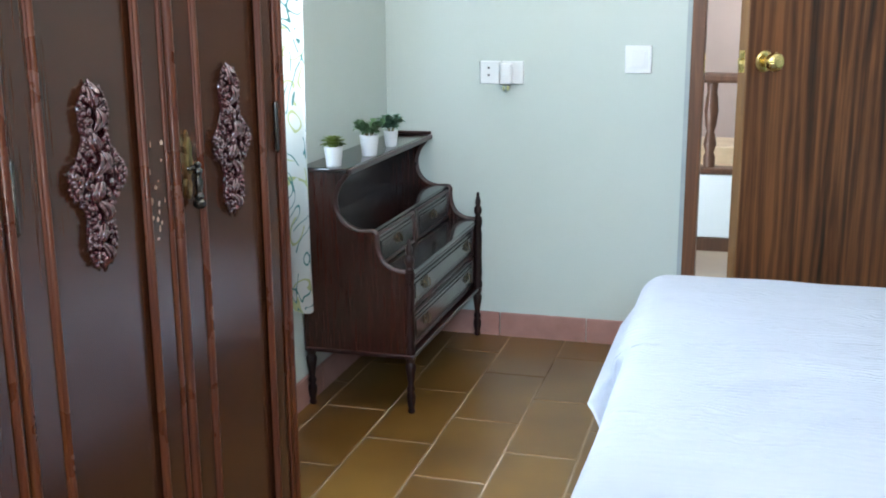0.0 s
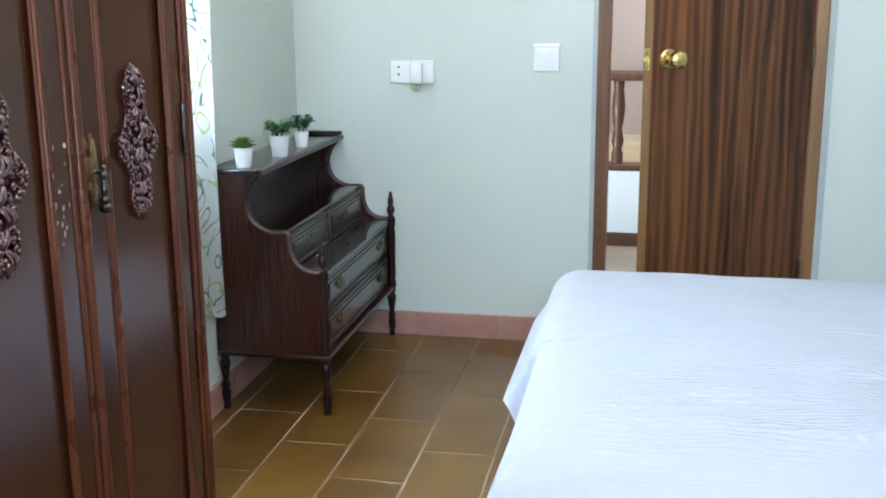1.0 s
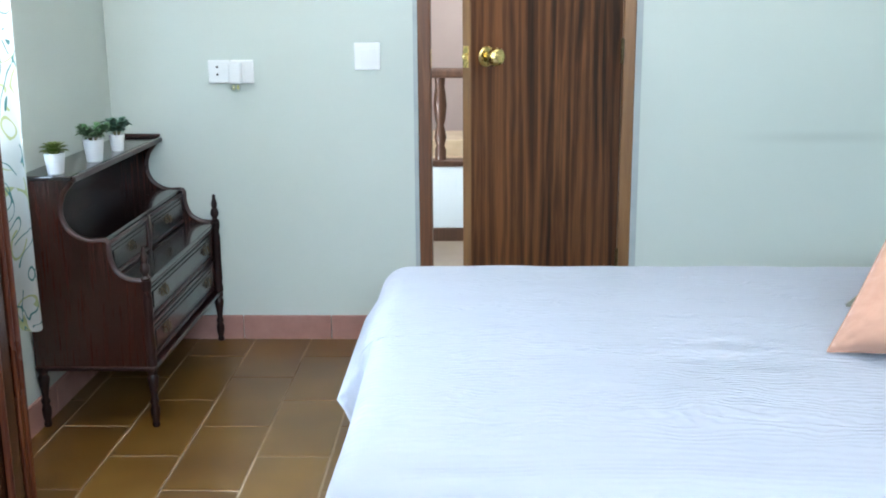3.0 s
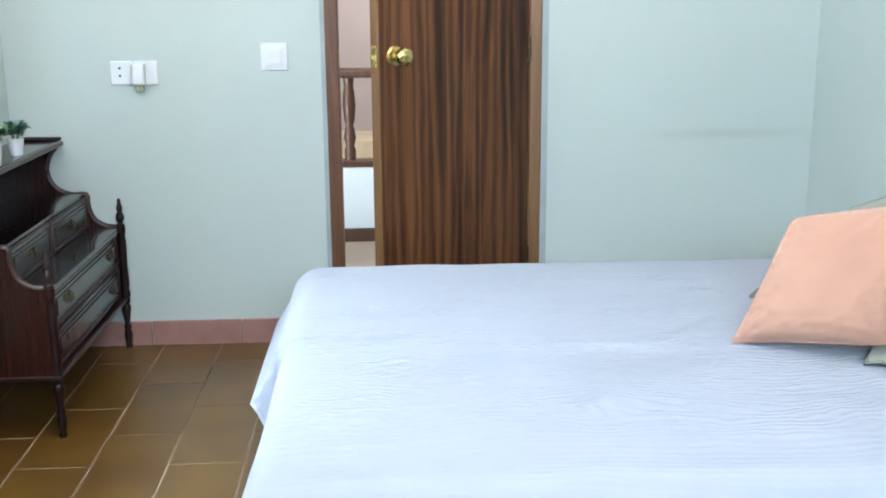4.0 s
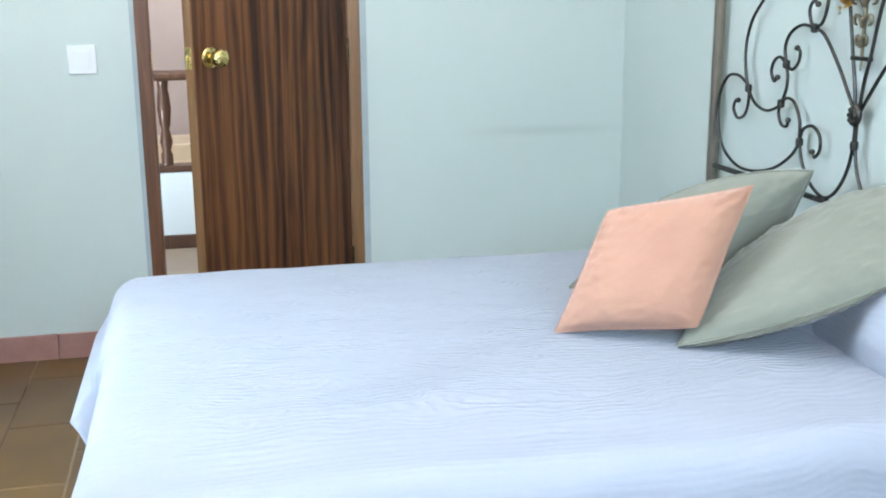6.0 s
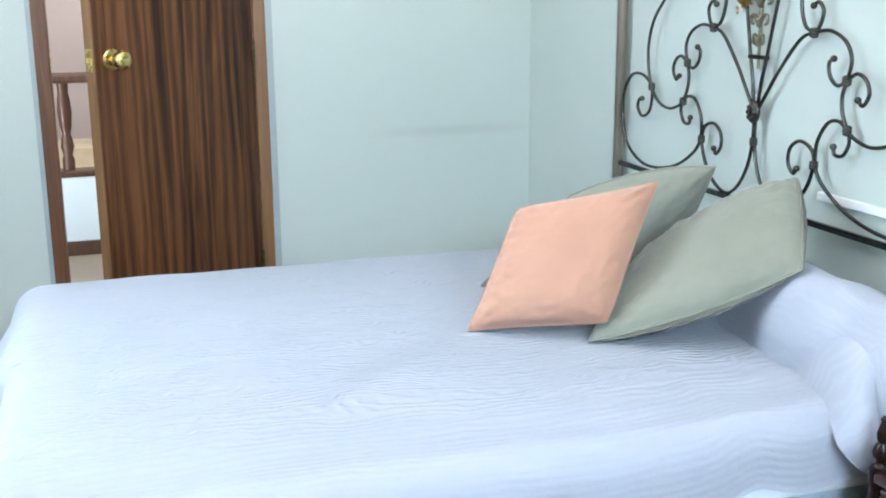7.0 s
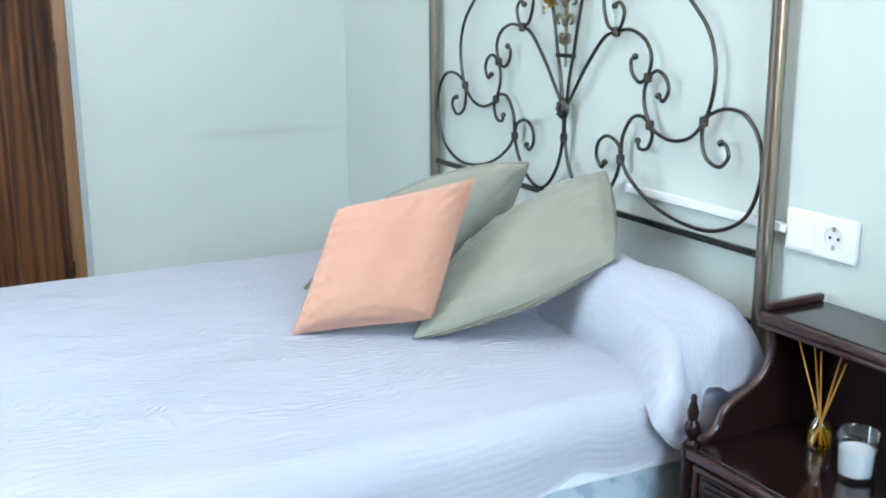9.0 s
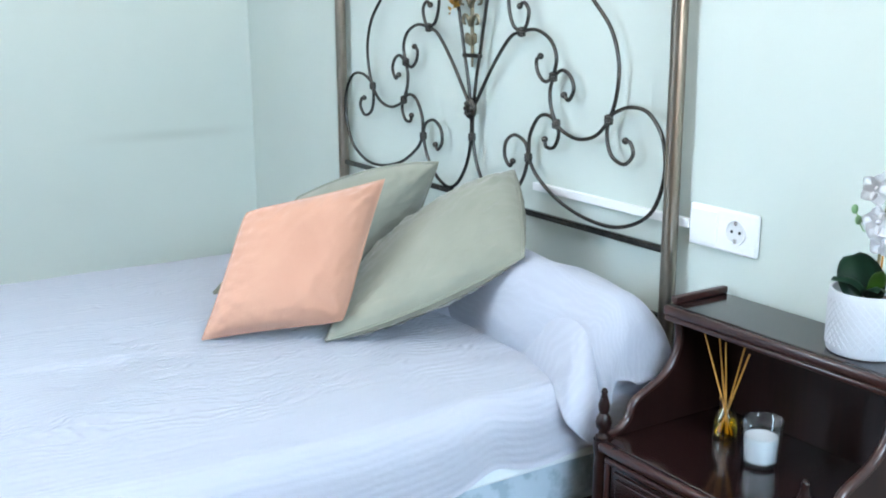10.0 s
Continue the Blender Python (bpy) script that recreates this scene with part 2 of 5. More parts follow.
GROUT = mixed("pale_grout", (0.085, 0.050, 0.024), (0.33, 0.245, 0.165), 2.2, 0.85, spread=(0.36, 0.62))
TILE = tile_glaze("brown_glazed_tile")
SKIRT = mixed("terracotta_skirting", (0.29, 0.145, 0.118), (0.38, 0.205, 0.170), 14, 0.42, spread=(0.25, 0.75))
MAHOGANY = wood("mahogany_upright", (0.034, 0.0105, 0.0046), (0.043, 0.0135, 0.0056), (0.053, 0.0168, 0.0068), (90, 90, 3.0), 0.21, 0.0, 1.6, distort=0.3, rough_var=0.0, shine=0.48)
DRESSER_WOOD = wood("dark_mahogany_side", (0.019, 0.0056, 0.0038), (0.025, 0.0072, 0.0046), (0.032, 0.0092, 0.0056), (80, 80, 2.6), 0.24, 0.0, 1.8, distort=0.3, rough_var=0.0, shine=0.46)
MOULD = wood("mahogany_moulding", (0.042, 0.0082, 0.0042), (0.070, 0.0158, 0.0054), (0.115, 0.0310, 0.0066), (60, 60, 2.5), 0.26, 0.0, 2.2, distort=0.4, wear=0.22, shine=0.36)
CARVED = mixed("carved_mahogany", (0.040, 0.0070, 0.0095), (0.062, 0.0120, 0.0150), 30, 0.13, 0, 1.0, relief=0.04, rough2=0.20)
WALNUT = wood("dark_walnut", (0.008, 0.0028, 0.0026), (0.012, 0.0042, 0.0036), (0.018, 0.0062, 0.0048), (16, 16, 0.7), 0.30, 0.0, 2.4, shine=0.25)
WALNUT_FLAT = wood("dark_walnut_lying", (0.007, 0.003, 0.003), (0.010, 0.0045, 0.004), (0.015, 0.006, 0.0055), (14, 0.7, 14), 0.12, 0.30, 2.4, rough_var=0.05, shine=0.45)
WALNUT_EDGE = wood("dark_walnut_moulding", (0.016, 0.0055, 0.0048), (0.026, 0.0078, 0.0062), (0.044, 0.0136, 0.0096), (40, 1.5, 40), 0.28, 0.1, 2.4, wear=0.2)
DRAWER_WOOD = wood("polished_drawer_walnut", (0.010, 0.0045, 0.004), (0.014, 0.006, 0.005), (0.021, 0.008, 0.007), (6, 0.7, 6), 0.20, 0.25, 2.0)
FINIAL_METAL = mixed("grey_brass", (0.15, 0.13, 0.085), (0.22, 0.19, 0.13), 60, 0.32, 0.9)
DOOR_WOOD = door_veneer("striped_door_veneer")
DOOR_EDGE = wood("door_edge_wood", (0.13, 0.058, 0.022), (0.20, 0.098, 0.037), (0.28, 0.145, 0.058), (16, 16, 0.6), 0.4, 0.1, 2.5)
FRAME_WOOD = wood("door_frame_wood", (0.070, 0.025, 0.011), (0.125, 0.048, 0.019), (0.19, 0.080, 0.032), (16, 16, 0.6), 0.4, 0.1, 2.5)
RAIL_WOOD = wood("balustrade_wood", (0.035, 0.016, 0.009), (0.065, 0.030, 0.016), (0.10, 0.05, 0.025), (16, 16, 0.7), 0.4, 0.1, 2.5)
REVEAL = mixed("grey_reveal_plaster", (0.30, 0.34, 0.35), (0.38, 0.42, 0.42), 10, 0.7)
BRASS = mixed("aged_brass", (0.62, 0.47, 0.16), (0.72, 0.57, 0.25), 30, 0.2, 1.0, rough2=0.34)
OLD_BRASS = mixed("dull_brass", (0.075, 0.058, 0.032), (0.14, 0.108, 0.058), 60, 0.3, 1.0, rough2=0.5)
BRASS_DIM = mixed("tarnished_brass", (0.17, 0.110, 0.045), (0.34, 0.235, 0.11), 160, 0.28, 1.0, rough2=0.45)
IRON = mixed("burnished_iron", (0.046, 0.044, 0.041), (0.085, 0.080, 0.072), 40, 0.22, 0.92, relief=0.03, rough2=0.30)
POST_METAL = mixed("bronzed_steel_tube", (0.24, 0.205, 0.165), (0.33, 0.29, 0.24), 25, 0.26, 0.9, rough2=0.38, stretch=(6, 6, 0.6))
GILT = mixed("gilt_leaf", (0.50, 0.27, 0.04), (0.66, 0.40, 0.09), 60, 0.35, 0.7)
QUILT = quilt("white_ridged_cotton")
QUILT_SOFT = quilt("white_ridged_cotton_slack", 0.00009)
MATTRESS = mixed("grey_blue_brocade", (0.30, 0.39, 0.46), (0.43, 0.53, 0.60), 26, 0.45, spread=(0.42, 0.56), fine=260)
TERRY = linen("white_underblanket", (0.62, 0.68, 0.70), (0.70, 0.75, 0.77))
PEACH = linen("peach_cotton", (0.420, 0.216, 0.145), (0.450, 0.240, 0.162))
SAGE = linen("sage_linen", (0.190, 0.194, 0.152), (0.216, 0.220, 0.174))
CURTAIN = scribble_cloth("scribbled_curtain_cloth")
PLASTIC = mixed("white_plastic", (0.72, 0.73, 0.73), (0.77, 0.78, 0.78), 5, 0.3, relief=0.03)
DARK_HOLE = mixed("black_recess", (0.012, 0.012, 0.012), (0.02, 0.02, 0.02), 20, 0.6)
STEEL = mixed("bright_contact_metal", (0.55, 0.55, 0.54), (0.65, 0.65, 0.63), 30, 0.25, 1.0)
CERAMIC = mixed("white_ceramic", (0.64, 0.65, 0.66), (0.70, 0.71, 0.72), 12, 0.3, relief=0.05)
# darker copy of the white ceramic, offsets strong light on the orchid pot
CERAMIC_DIM = mixed("dimmed_lattice_ceramic", (0.46, 0.48, 0.51), (0.52, 0.54, 0.57), 12, 0.45, relief=0.05)
LEAF = mixed("green_leaf", (0.120, 0.270, 0.110), (0.230, 0.400, 0.190), 40, 0.4)
LEAF_BLUE = mixed("bluish_leaf", (0.110, 0.270, 0.180), (0.200, 0.380, 0.270), 40, 0.45)
LEAF_OLIVE = mixed("olive_succulent", (0.150, 0.220, 0.035), (0.250, 0.320, 0.080), 60, 0.4)
LEAF_DARK = mixed("dark_orchid_leaf", (0.012, 0.040, 0.022), (0.025, 0.065, 0.036), 14, 0.35)
LEAF_FRESH = mixed("fresh_orchid_leaf", (0.065, 0.150, 0.020), (0.110, 0.220, 0.035), 14, 0.35)
STEM = mixed("brown_green_stem", (0.14, 0.12, 0.05), (0.22, 0.18, 0.09), 40, 0.5)
PETAL = mixed("white_petal", (0.86, 0.86, 0.89), (0.90, 0.90, 0.92), 20, 0.6, relief=0.02)
SOIL = mixed("dark_soil", (0.02, 0.014, 0.008), (0.05, 0.035, 0.02), 120, 0.9, relief=0.8, dist=0.004)
GLASS = thin_glass("clear_glass")
OIL = glass("yellow_oil", (0.95, 0.68, 0.06))
WAX = mixed("white_wax", (0.68, 0.69, 0.71), (0.74, 0.75, 0.77), 10, 0.55)
REED = mixed("orange_reed", (0.38, 0.165, 0.022), (0.50, 0.24, 0.045), 60, 0.6)
BULB = thin_glass("clear_bulb_glass")
FILAMENT = mixed("yellow_bulb_core", (0.62, 0.60, 0.22), (0.75, 0.72, 0.40), 60, 0.3)


# ---------- mesh helpers ----------
def empty(name, loc=(0, 0, 0)):
    ob = new(name)
    ob.location = loc
    return ob


def part(name, bm, mat, parent=None, label="", smooth=None):
    """Links a bmesh, in world metres, as one mesh under a thing or a part. smooth: degrees up to which edges are rounded off."""
    bmesh.ops.recalc_face_normals(bm, faces=bm.faces)
    if smooth:
        for f in bm.faces:
            f.smooth = True
        for e in bm.edges:
            if len(e.link_faces) == 2 and e.calc_face_angle(0) > radians(smooth):
                e.smooth = False
    me = bpy.data.meshes.new(name)
    bm.to_mesh(me)
    bm.free()
    me.materials.append(mat)
    ob = new(name, me)
    if parent:
        ob.parent = parent
        if parent.type == "EMPTY":
            ob.matrix_parent_inverse = Matrix.Translation(-Vector(parent.location))
    if label:
        tagged(ob, label)
    return ob


def box(bm, x0, x1, y0, y1, z0, z1, bevel=0.0, m=None):
    vs = [bm.verts.new((x, y, z)) for x in (x0, x1) for y in (y0, y1) for z in (z0, z1)]
    fs = [bm.faces.new([vs[i] for i in q]) for q in ((0, 1, 3, 2), (4, 6, 7, 5), (0, 4, 5, 1), (2, 3, 7, 6), (0, 2, 6, 4), (1, 5, 7, 3))]
    if m:
        bmesh.ops.transform(bm, matrix=m, verts=vs)
    if bevel:
        es = list({e for f in fs for e in f.edges})
        bmesh.ops.bevel(bm, geom=es, offset=bevel, segments=2, profile=0.5, affect="EDGES")
    return bm


def boxed(*a, bevel=0.0, m=None):
    return box(bmesh.new(), *a, bevel=bevel, m=m)


def lathe(bm, profile, at=(0, 0, 0), segs=20, m=None):
    """Turns rows of (radius, height) round a line; rows at radius 0 close it."""
    m = m or Matrix.Translation(at)
    rings = []
    for r, h in profile:
        if r < 1e-5:
            rings.append([bm.verts.new(m @ Vector((0, 0, h)))])
        else:
            rings.append([bm.verts.new(m @ Vector((r * math.cos(2 * math.pi * k / segs), r * math.sin(2 * math.pi * k / segs), h))) for k in range(segs)])
    for a, b in zip(rings, rings[1:]):
        for k in range(segs):
            q = [a[k % len(a)], a[(k + 1) % len(a)], b[(k + 1) % len(b)], b[k % len(b)]]
            q = list(dict.fromkeys(q))
            if len(q) > 2:
                bm.faces.new(q)
    return bm


def prism(bm, outline, m, depth):
    """A flat outline of (u, v) pushed out by depth; m takes (u, v, w) to the world."""
    a = [bm.verts.new(m @ Vector((u, v, 0))) for u, v in outline]
    b = [bm.verts.new(m @ Vector((u, v, depth))) for u, v in outline]
    bm.faces.new(a)
    bm.faces.new(b[::-1])
    for k in range(len(a)):
        bm.faces.new((a[k - 1], a[k], b[k], b[k - 1]))
    return bm


def glide(points, steps=8):
    """A smooth line through the points."""
    p = [Vector(q) for q in points]
    p = [2 * p[0] - p[1], *p, 2 * p[-1] - p[-2]]
    out = []
    for k in range(1, len(p) - 2):
        a, b, c, d = p[k - 1:k + 3]
        for s in range(steps):
            t = s / steps
            out.append(0.5 * (2 * b + (c - a) * t + (2 * a - 5 * b + 4 * c - d) * t * t + (3 * b - a - 3 * c + d) * t ** 3))
    return out + [p[-2]]


def tube(bm, line, radius, segs=8):
    """A round bar along a line; radius may be a function of 0..1."""
    line = [Vector(p) for p in line]
    rad = radius if callable(radius) else (lambda t: radius)
    side = None
    rings = []
    for k, p in enumerate(line):
        d = (line[min(k + 1, len(line) - 1)] - line[max(k - 1, 0)]).normalized()
        if side is None:
            side = d.orthogonal().normalized()
        side = (side - d * side.dot(d)).normalized()
        up = d.cross(side)
        r = rad(k / (len(line) - 1))
        rings.append([bm.verts.new(p + r * (math.cos(a) * side + math.sin(a) * up)) for a in (2 * math.pi * j / segs for j in range(segs))])
    for a, b in zip(rings, rings[1:]):
        for j in range(segs):
            bm.faces.new((a[j], a[(j + 1) % segs], b[(j + 1) % segs], b[j]))
    bm.faces.new(rings[0][::-1])
    bm.faces.new(rings[-1])
    return bm


def ball(bm, at, r, squash=(1, 1, 1), m=None, u=10, v=7):
    t = Matrix.Translation(at) @ (m or Matrix.Identity(4)) @ Matrix.Diagonal((r * squash[0], r * squash[1], r * squash[2], 1))
    return lathe(bm, [(math.sin(math.pi * k / v), -math.cos(math.pi * k / v)) for k in range(v + 1)], m=t, segs=u)


def sheet(bm, fn, nu, nv, uv=None, close=False):
    """A grid of fn(i / nu, j / nv). uv: a function giving each node's place on the cloth in metres."""
    g = [[bm.verts.new(fn(i / nu, j / nv)) for j in range(nv + 1)] for i in range(nu + 1)]
    lay = bm.loops.layers.uv.new("UVMap") if uv else None
    for i in range(nu):
        for j in range(nv):
            f = bm.faces.new((g[i][j], g[i + 1][j], g[i + 1][j + 1], g[i][j + 1]))
            if uv:
                for lp, (a, b) in zip(f.loops, ((i, j), (i + 1, j), (i + 1, j + 1), (i, j + 1))):
                    lp[lay].uv = uv(a / nu, b / nv)
    return bm


def leaf_blade(bm, base, tip, width, up=(0, 0, 1), curl=0.15, n=5):
    """A pointed leaf with a raised middle line from base to tip."""
    base, tip, up = Vector(base), Vector(tip), Vector(up)
    d = tip - base
    s = d.cross(up)
    s = s.normalized() if s.length > 1e-6 else Vector((1, 0, 0))
    nrm = s.cross(d).normalized()
    rows = []
    for k in range(n + 1):
        t = k / n
        w = width * math.sin(math.pi * min(0.98, 0.08 + 0.92 * t)) ** 0.8 / 2
        c = base + d * t + nrm * (curl * d.length * math.sin(math.pi * t))
        rows.append([bm.verts.new(c - s * w + nrm * w * 0.35), bm.verts.new(c), bm.verts.new(c + s * w + nrm * w * 0.35)])
    for a, b in zip(rows, rows[1:]):
        bm.faces.new((a[0], a[1], b[1], b[0]))
        bm.faces.new((a[1], a[2], b[2], b[1]))
    return bm


def thick(bm, t):
    bmesh.ops.solidify(bm, geom=bm.faces[:], thickness=t)
    return bm


# ---------- the room ----------
X0, X1, Y0, Y1, ZC = -1.25, 1.50, -1.15, 3.64, 2.5


def structure(name, bm, mat, label, category, smooth=None):
    return tagged(part(name, bm, mat, None, "", smooth), label, category, "", "structure")


def pierced(axis, p0, p1, a0, a1, holes):
    """A wall with openings: axis is the one it is thin along, from p0 to p1; it runs a0..a1 and 0..ZC; holes are (a, a, z, z)."""
    bm = bmesh.new()
    cuts = sorted({a0, a1, *(h[0] for h in holes), *(h[1] for h in holes)})
    for u, v in zip(cuts, cuts[1:]):
        spans = [(0, ZC)]
        for h in holes:
            if h[0] <= u and v <= h[1]:
                spans = [(0, h[2])] * (h[2] > 0) + [(h[3], ZC)]
        for z0, z1 in spans:
            box(bm, *((p0, p1, u, v) if axis == "x" else (u, v, p0, p1)), z0, z1)
    bmesh.ops.remove_doubles(bm, verts=bm.verts, dist=1e-5)
    return bm


DOOR = (-0.205, 0.565)
floor = structure("floor", boxed(X0 - 0.1, X1 + 0.1, Y0 - 0.1, Y1 + 0.12, -0.12, -0.0022), GROUT, "brown glazed ceramic floor tiles with pale grout", "floor")
structure("wall_north", pierced("y", Y1, Y1 + 0.12, X0 - 0.1, X1 + 0.1, [(*DOOR, 0, 2.08)]), WALL_RUBBED, "pale mint painted wall with a rubbed streak", "wall")
structure("wall_west", pierced("x", X0 - 0.12, X0, Y0 - 0.1, Y1, [(1.83, 2.67, 0.70, 2.14)]), WALL, "pale mint painted wall beside the window", "wall")
structure("wall_east", pierced("x", X1, X1 + 0.12, Y0 - 0.1, Y1, []), WALL, "pale mint painted wall behind the headboard", "wall")
structure("wall_south", pierced("y", Y0 - 0.12, Y0, X0, X1, [(-0.30, 1.15, 0.45, 2.25)]), WALL, "pale mint painted wall", "wall")
structure("ceiling", boxed(X0 - 0.1, X1 + 0.1, Y0 - 0.1, Y1 + 0.12, ZC, ZC + 0.1), CEIL, "plain white ceiling", "ceiling")


def window(name, axis, p, a0, a1, z0, z1, label):
    w = tagged(empty(name, (p, (a0 + a1) / 2, z0) if axis == "x" else ((a0 + a1) / 2, p, z0)), label, "window", "", "structure")

    def piece(pn, u0, u1, v0, v1, d=0.02):
        part(pn, boxed(*((p - d, p + d, u0, u1) if axis == "x" else (u0, u1, p - d, p + d)), v0, v1, bevel=0.003), FRAME_WOOD, w)

    f = 0.045
    piece("frame_stile", a0, a0 + f, z0, z1)
    piece("frame_stile", a1 - f, a1, z0, z1)
    piece("frame_rail", a0 + f, a1 - f, z0, z0 + f)
    piece("frame_rail", a0 + f, a1 - f, z1 - f, z1)
    return w


window("window_1", "x", X0 - 0.10, 1.83, 2.67, 0.70, 2.14, "wooden window frame in the wall behind the curtain")
# unseen opening, added for the south fill lamps
window("window_2", "y", Y0 - 0.10, -0.30, 1.15, 0.45, 2.25, "unseen wooden window frame, added in the south wall to let light in")

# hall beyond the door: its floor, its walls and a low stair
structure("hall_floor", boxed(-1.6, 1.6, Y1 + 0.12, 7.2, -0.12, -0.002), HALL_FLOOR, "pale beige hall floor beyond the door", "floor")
structure("hall_wall_north", boxed(-1.6, 1.6, 7.2, 7.3, 0, 2.6), HALL_WALL, "dusty pink plaster wall of the hall", "wall")
structure("hall_wall_west", boxed(-1.7, -1.6, Y1 + 0.12, 7.3, 0, 2.6), HALL_WALL, "dusty pink plaster side wall of the hall", "wall")
structure("hall_wall_east", boxed(1.6, 1.7, Y1 + 0.12, 7.3, 0, 2.6), HALL_WALL, "dusty pink plaster side wall of the hall", "wall")
structure("hall_ceiling", boxed(-1.7, 1.7, Y1 + 0.12, 7.3, 2.6, 2.7), CEIL, "white hall ceiling", "ceiling")


def hall_stairs():
    st = tagged(empty("stairs", (-0.2, 6.2, 0)), "pale stone stair steps seen beyond the balustrade", "stairs", "", "structure")
    for k in range(3):
        z = 0.16 + 0.10 * k
        part("step", boxed(-1.1, 0.8, 5.75 + 0.28 * k, 6.75, z - 0.16 if k == 0 else z - 0.105, z, bevel=0.008), HALL_STEP, st)
    return st


hall_stairs()


def balustrade():
    y = 5.25
    b = tagged(empty("balustrade", (-0.3, y, 0)), "dark wooden balustrade on a low white parapet in the hall", "balustrade")
    part("parapet", boxed(-1.3, 1.3, y - 0.05, y + 0.05, 0.064, 0.372, bevel=0.004), HALL_WHITE, b, "white painted parapet")
    part("plinth", boxed(-1.3, 1.3, y - 0.06, y + 0.06, -0.002, 0.062, bevel=0.003), RAIL_WOOD, b, "dark wooden plinth strip")
    part("bottom_rail", boxed(-1.3, 1.3, y - 0.055, y + 0.055, 0.374, 0.402, bevel=0.006), RAIL_WOOD, b)
    part("handrail", boxed(-1.3, 1.3, y - 0.045, y + 0.045, 0.806, 0.852, bevel=0.014), RAIL_WOOD, b)
    prof = [(0.028, 0), (0.028, 0.05), (0.02, 0.07), (0.031, 0.11), (0.024, 0.15), (0.018, 0.17), (0.026, 0.2), (0.033, 0.27), (0.028, 0.33), (0.023, 0.36), (0.027, 0.404)]
    for k in range(-5, 6):
        part("baluster", lathe(bmesh.new(), prof, (-0.166 + 0.21 * k, y, 0.402), 14), RAIL_WOOD, b, smooth=45)
    return b


balustrade()


def door():
    d = tagged(empty("door_1", (0.2, Y1, 0)), "half-open striped brown veneer door with a brass knob", "door", "", "structure")
    # grey plastered reveal line, then the wooden jambs
    part("reveal", boxed(-0.205, -0.190, Y1 - 0.004, Y1 + 0.12, 0, 2.08), REVEAL, d, "grey plaster edge")
    part("reveal", boxed(0.543, 0.565, Y1 - 0.004, Y1 + 0.12, 0, 2.08), REVEAL, d, "grey plaster edge")
    part("jamb", boxed(-0.190, -0.146, Y1 - 0.006, Y1 + 0.10, 0, 2.06, bevel=0.004), FRAME_WOOD, d)
    part("jamb", boxed(0.500, 0.543, Y1 - 0.006, Y1 + 0.10, 0, 2.06, bevel=0.004), DOOR_EDGE, d)
    part("head", boxed(-0.190, 0.543, Y1 - 0.008, Y1 + 0.10, 2.03, 2.08, bevel=0.004), FRAME_WOOD, d)
    part("striker", boxed(-0.1465, -0.1445, Y1 + 0.02, Y1 + 0.045, 0.955, 1.02), BRASS, d, "brass strike plate")
    # the leaf, hinged at the east jamb and swung into the room
    a = radians(37)
    w, th = 0.637, 0.036
    m = Matrix.Translation((0.498, Y1 - 0.012, 0.012)) @ Matrix.Rotation(a, 4, "Z")
    leaf = part("leaf", boxed(-w + 0.004, 0, 0, th, 0, 2.0, bevel=0.002), DOOR_WOOD, d)
    leaf.matrix_basis = leaf.matrix_basis @ m

    def on_leaf(name, bm, mat, label="", smooth=None):
        o = part(name, bm, mat, leaf, label, smooth)
        return o

    on_leaf("lipping", boxed(-w - 0.002, -w + 0.0035, -0.0005, th + 0.0005, 0, 2.0, bevel=0.001), DOOR_EDGE, "lighter solid wood edge")
    zk = 1.005
    turn = Matrix.Translation((-w + 0.062, 0, zk)) @ Matrix.Rotation(radians(90), 4, "X")
    on_leaf("rose", lathe(bmesh.new(), [(0, 0), (0.031, 0), (0.031, 0.003), (0.027, 0.008), (0.014, 0.010), (0, 0.010)], m=turn, segs=28), BRASS, "round brass rose", 35)
    on_leaf("knob", lathe(bmesh.new(), [(0.0, 0.008), (0.011, 0.008), (0.011, 0.024), (0.017, 0.030), (0.025, 0.036), (0.0275, 0.046), (0.026, 0.058), (0.022, 0.063), (0.013, 0.066), (0, 0.0665)], m=turn, segs=28), BRASS, "polished brass knob", 35)
    on_leaf("latch_plate", boxed(-w - 0.0045, -w - 0.0015, 0.006, 0.030, zk - 0.032, zk + 0.032, bevel=0.001), BRASS, "brass latch plate")
    on_leaf("latch_bolt", boxed(-w - 0.014, -w - 0.004, 0.011, 0.025, zk - 0.010, zk + 0.010, bevel=0.003), BRASS, "brass latch bolt")
    for z in (0.28, 1.0, 1.75):
        on_leaf("hinge", lathe(bmesh.new(), [(0, -0.045), (0.004, -0.042), (0.006, -0.04), (0.006, 0.04), (0.004, 0.042), (0, 0.045)], (-0.004, -0.004, z), 10), OLD_BRASS, "dark butt hinge", 40)
    return d


door()


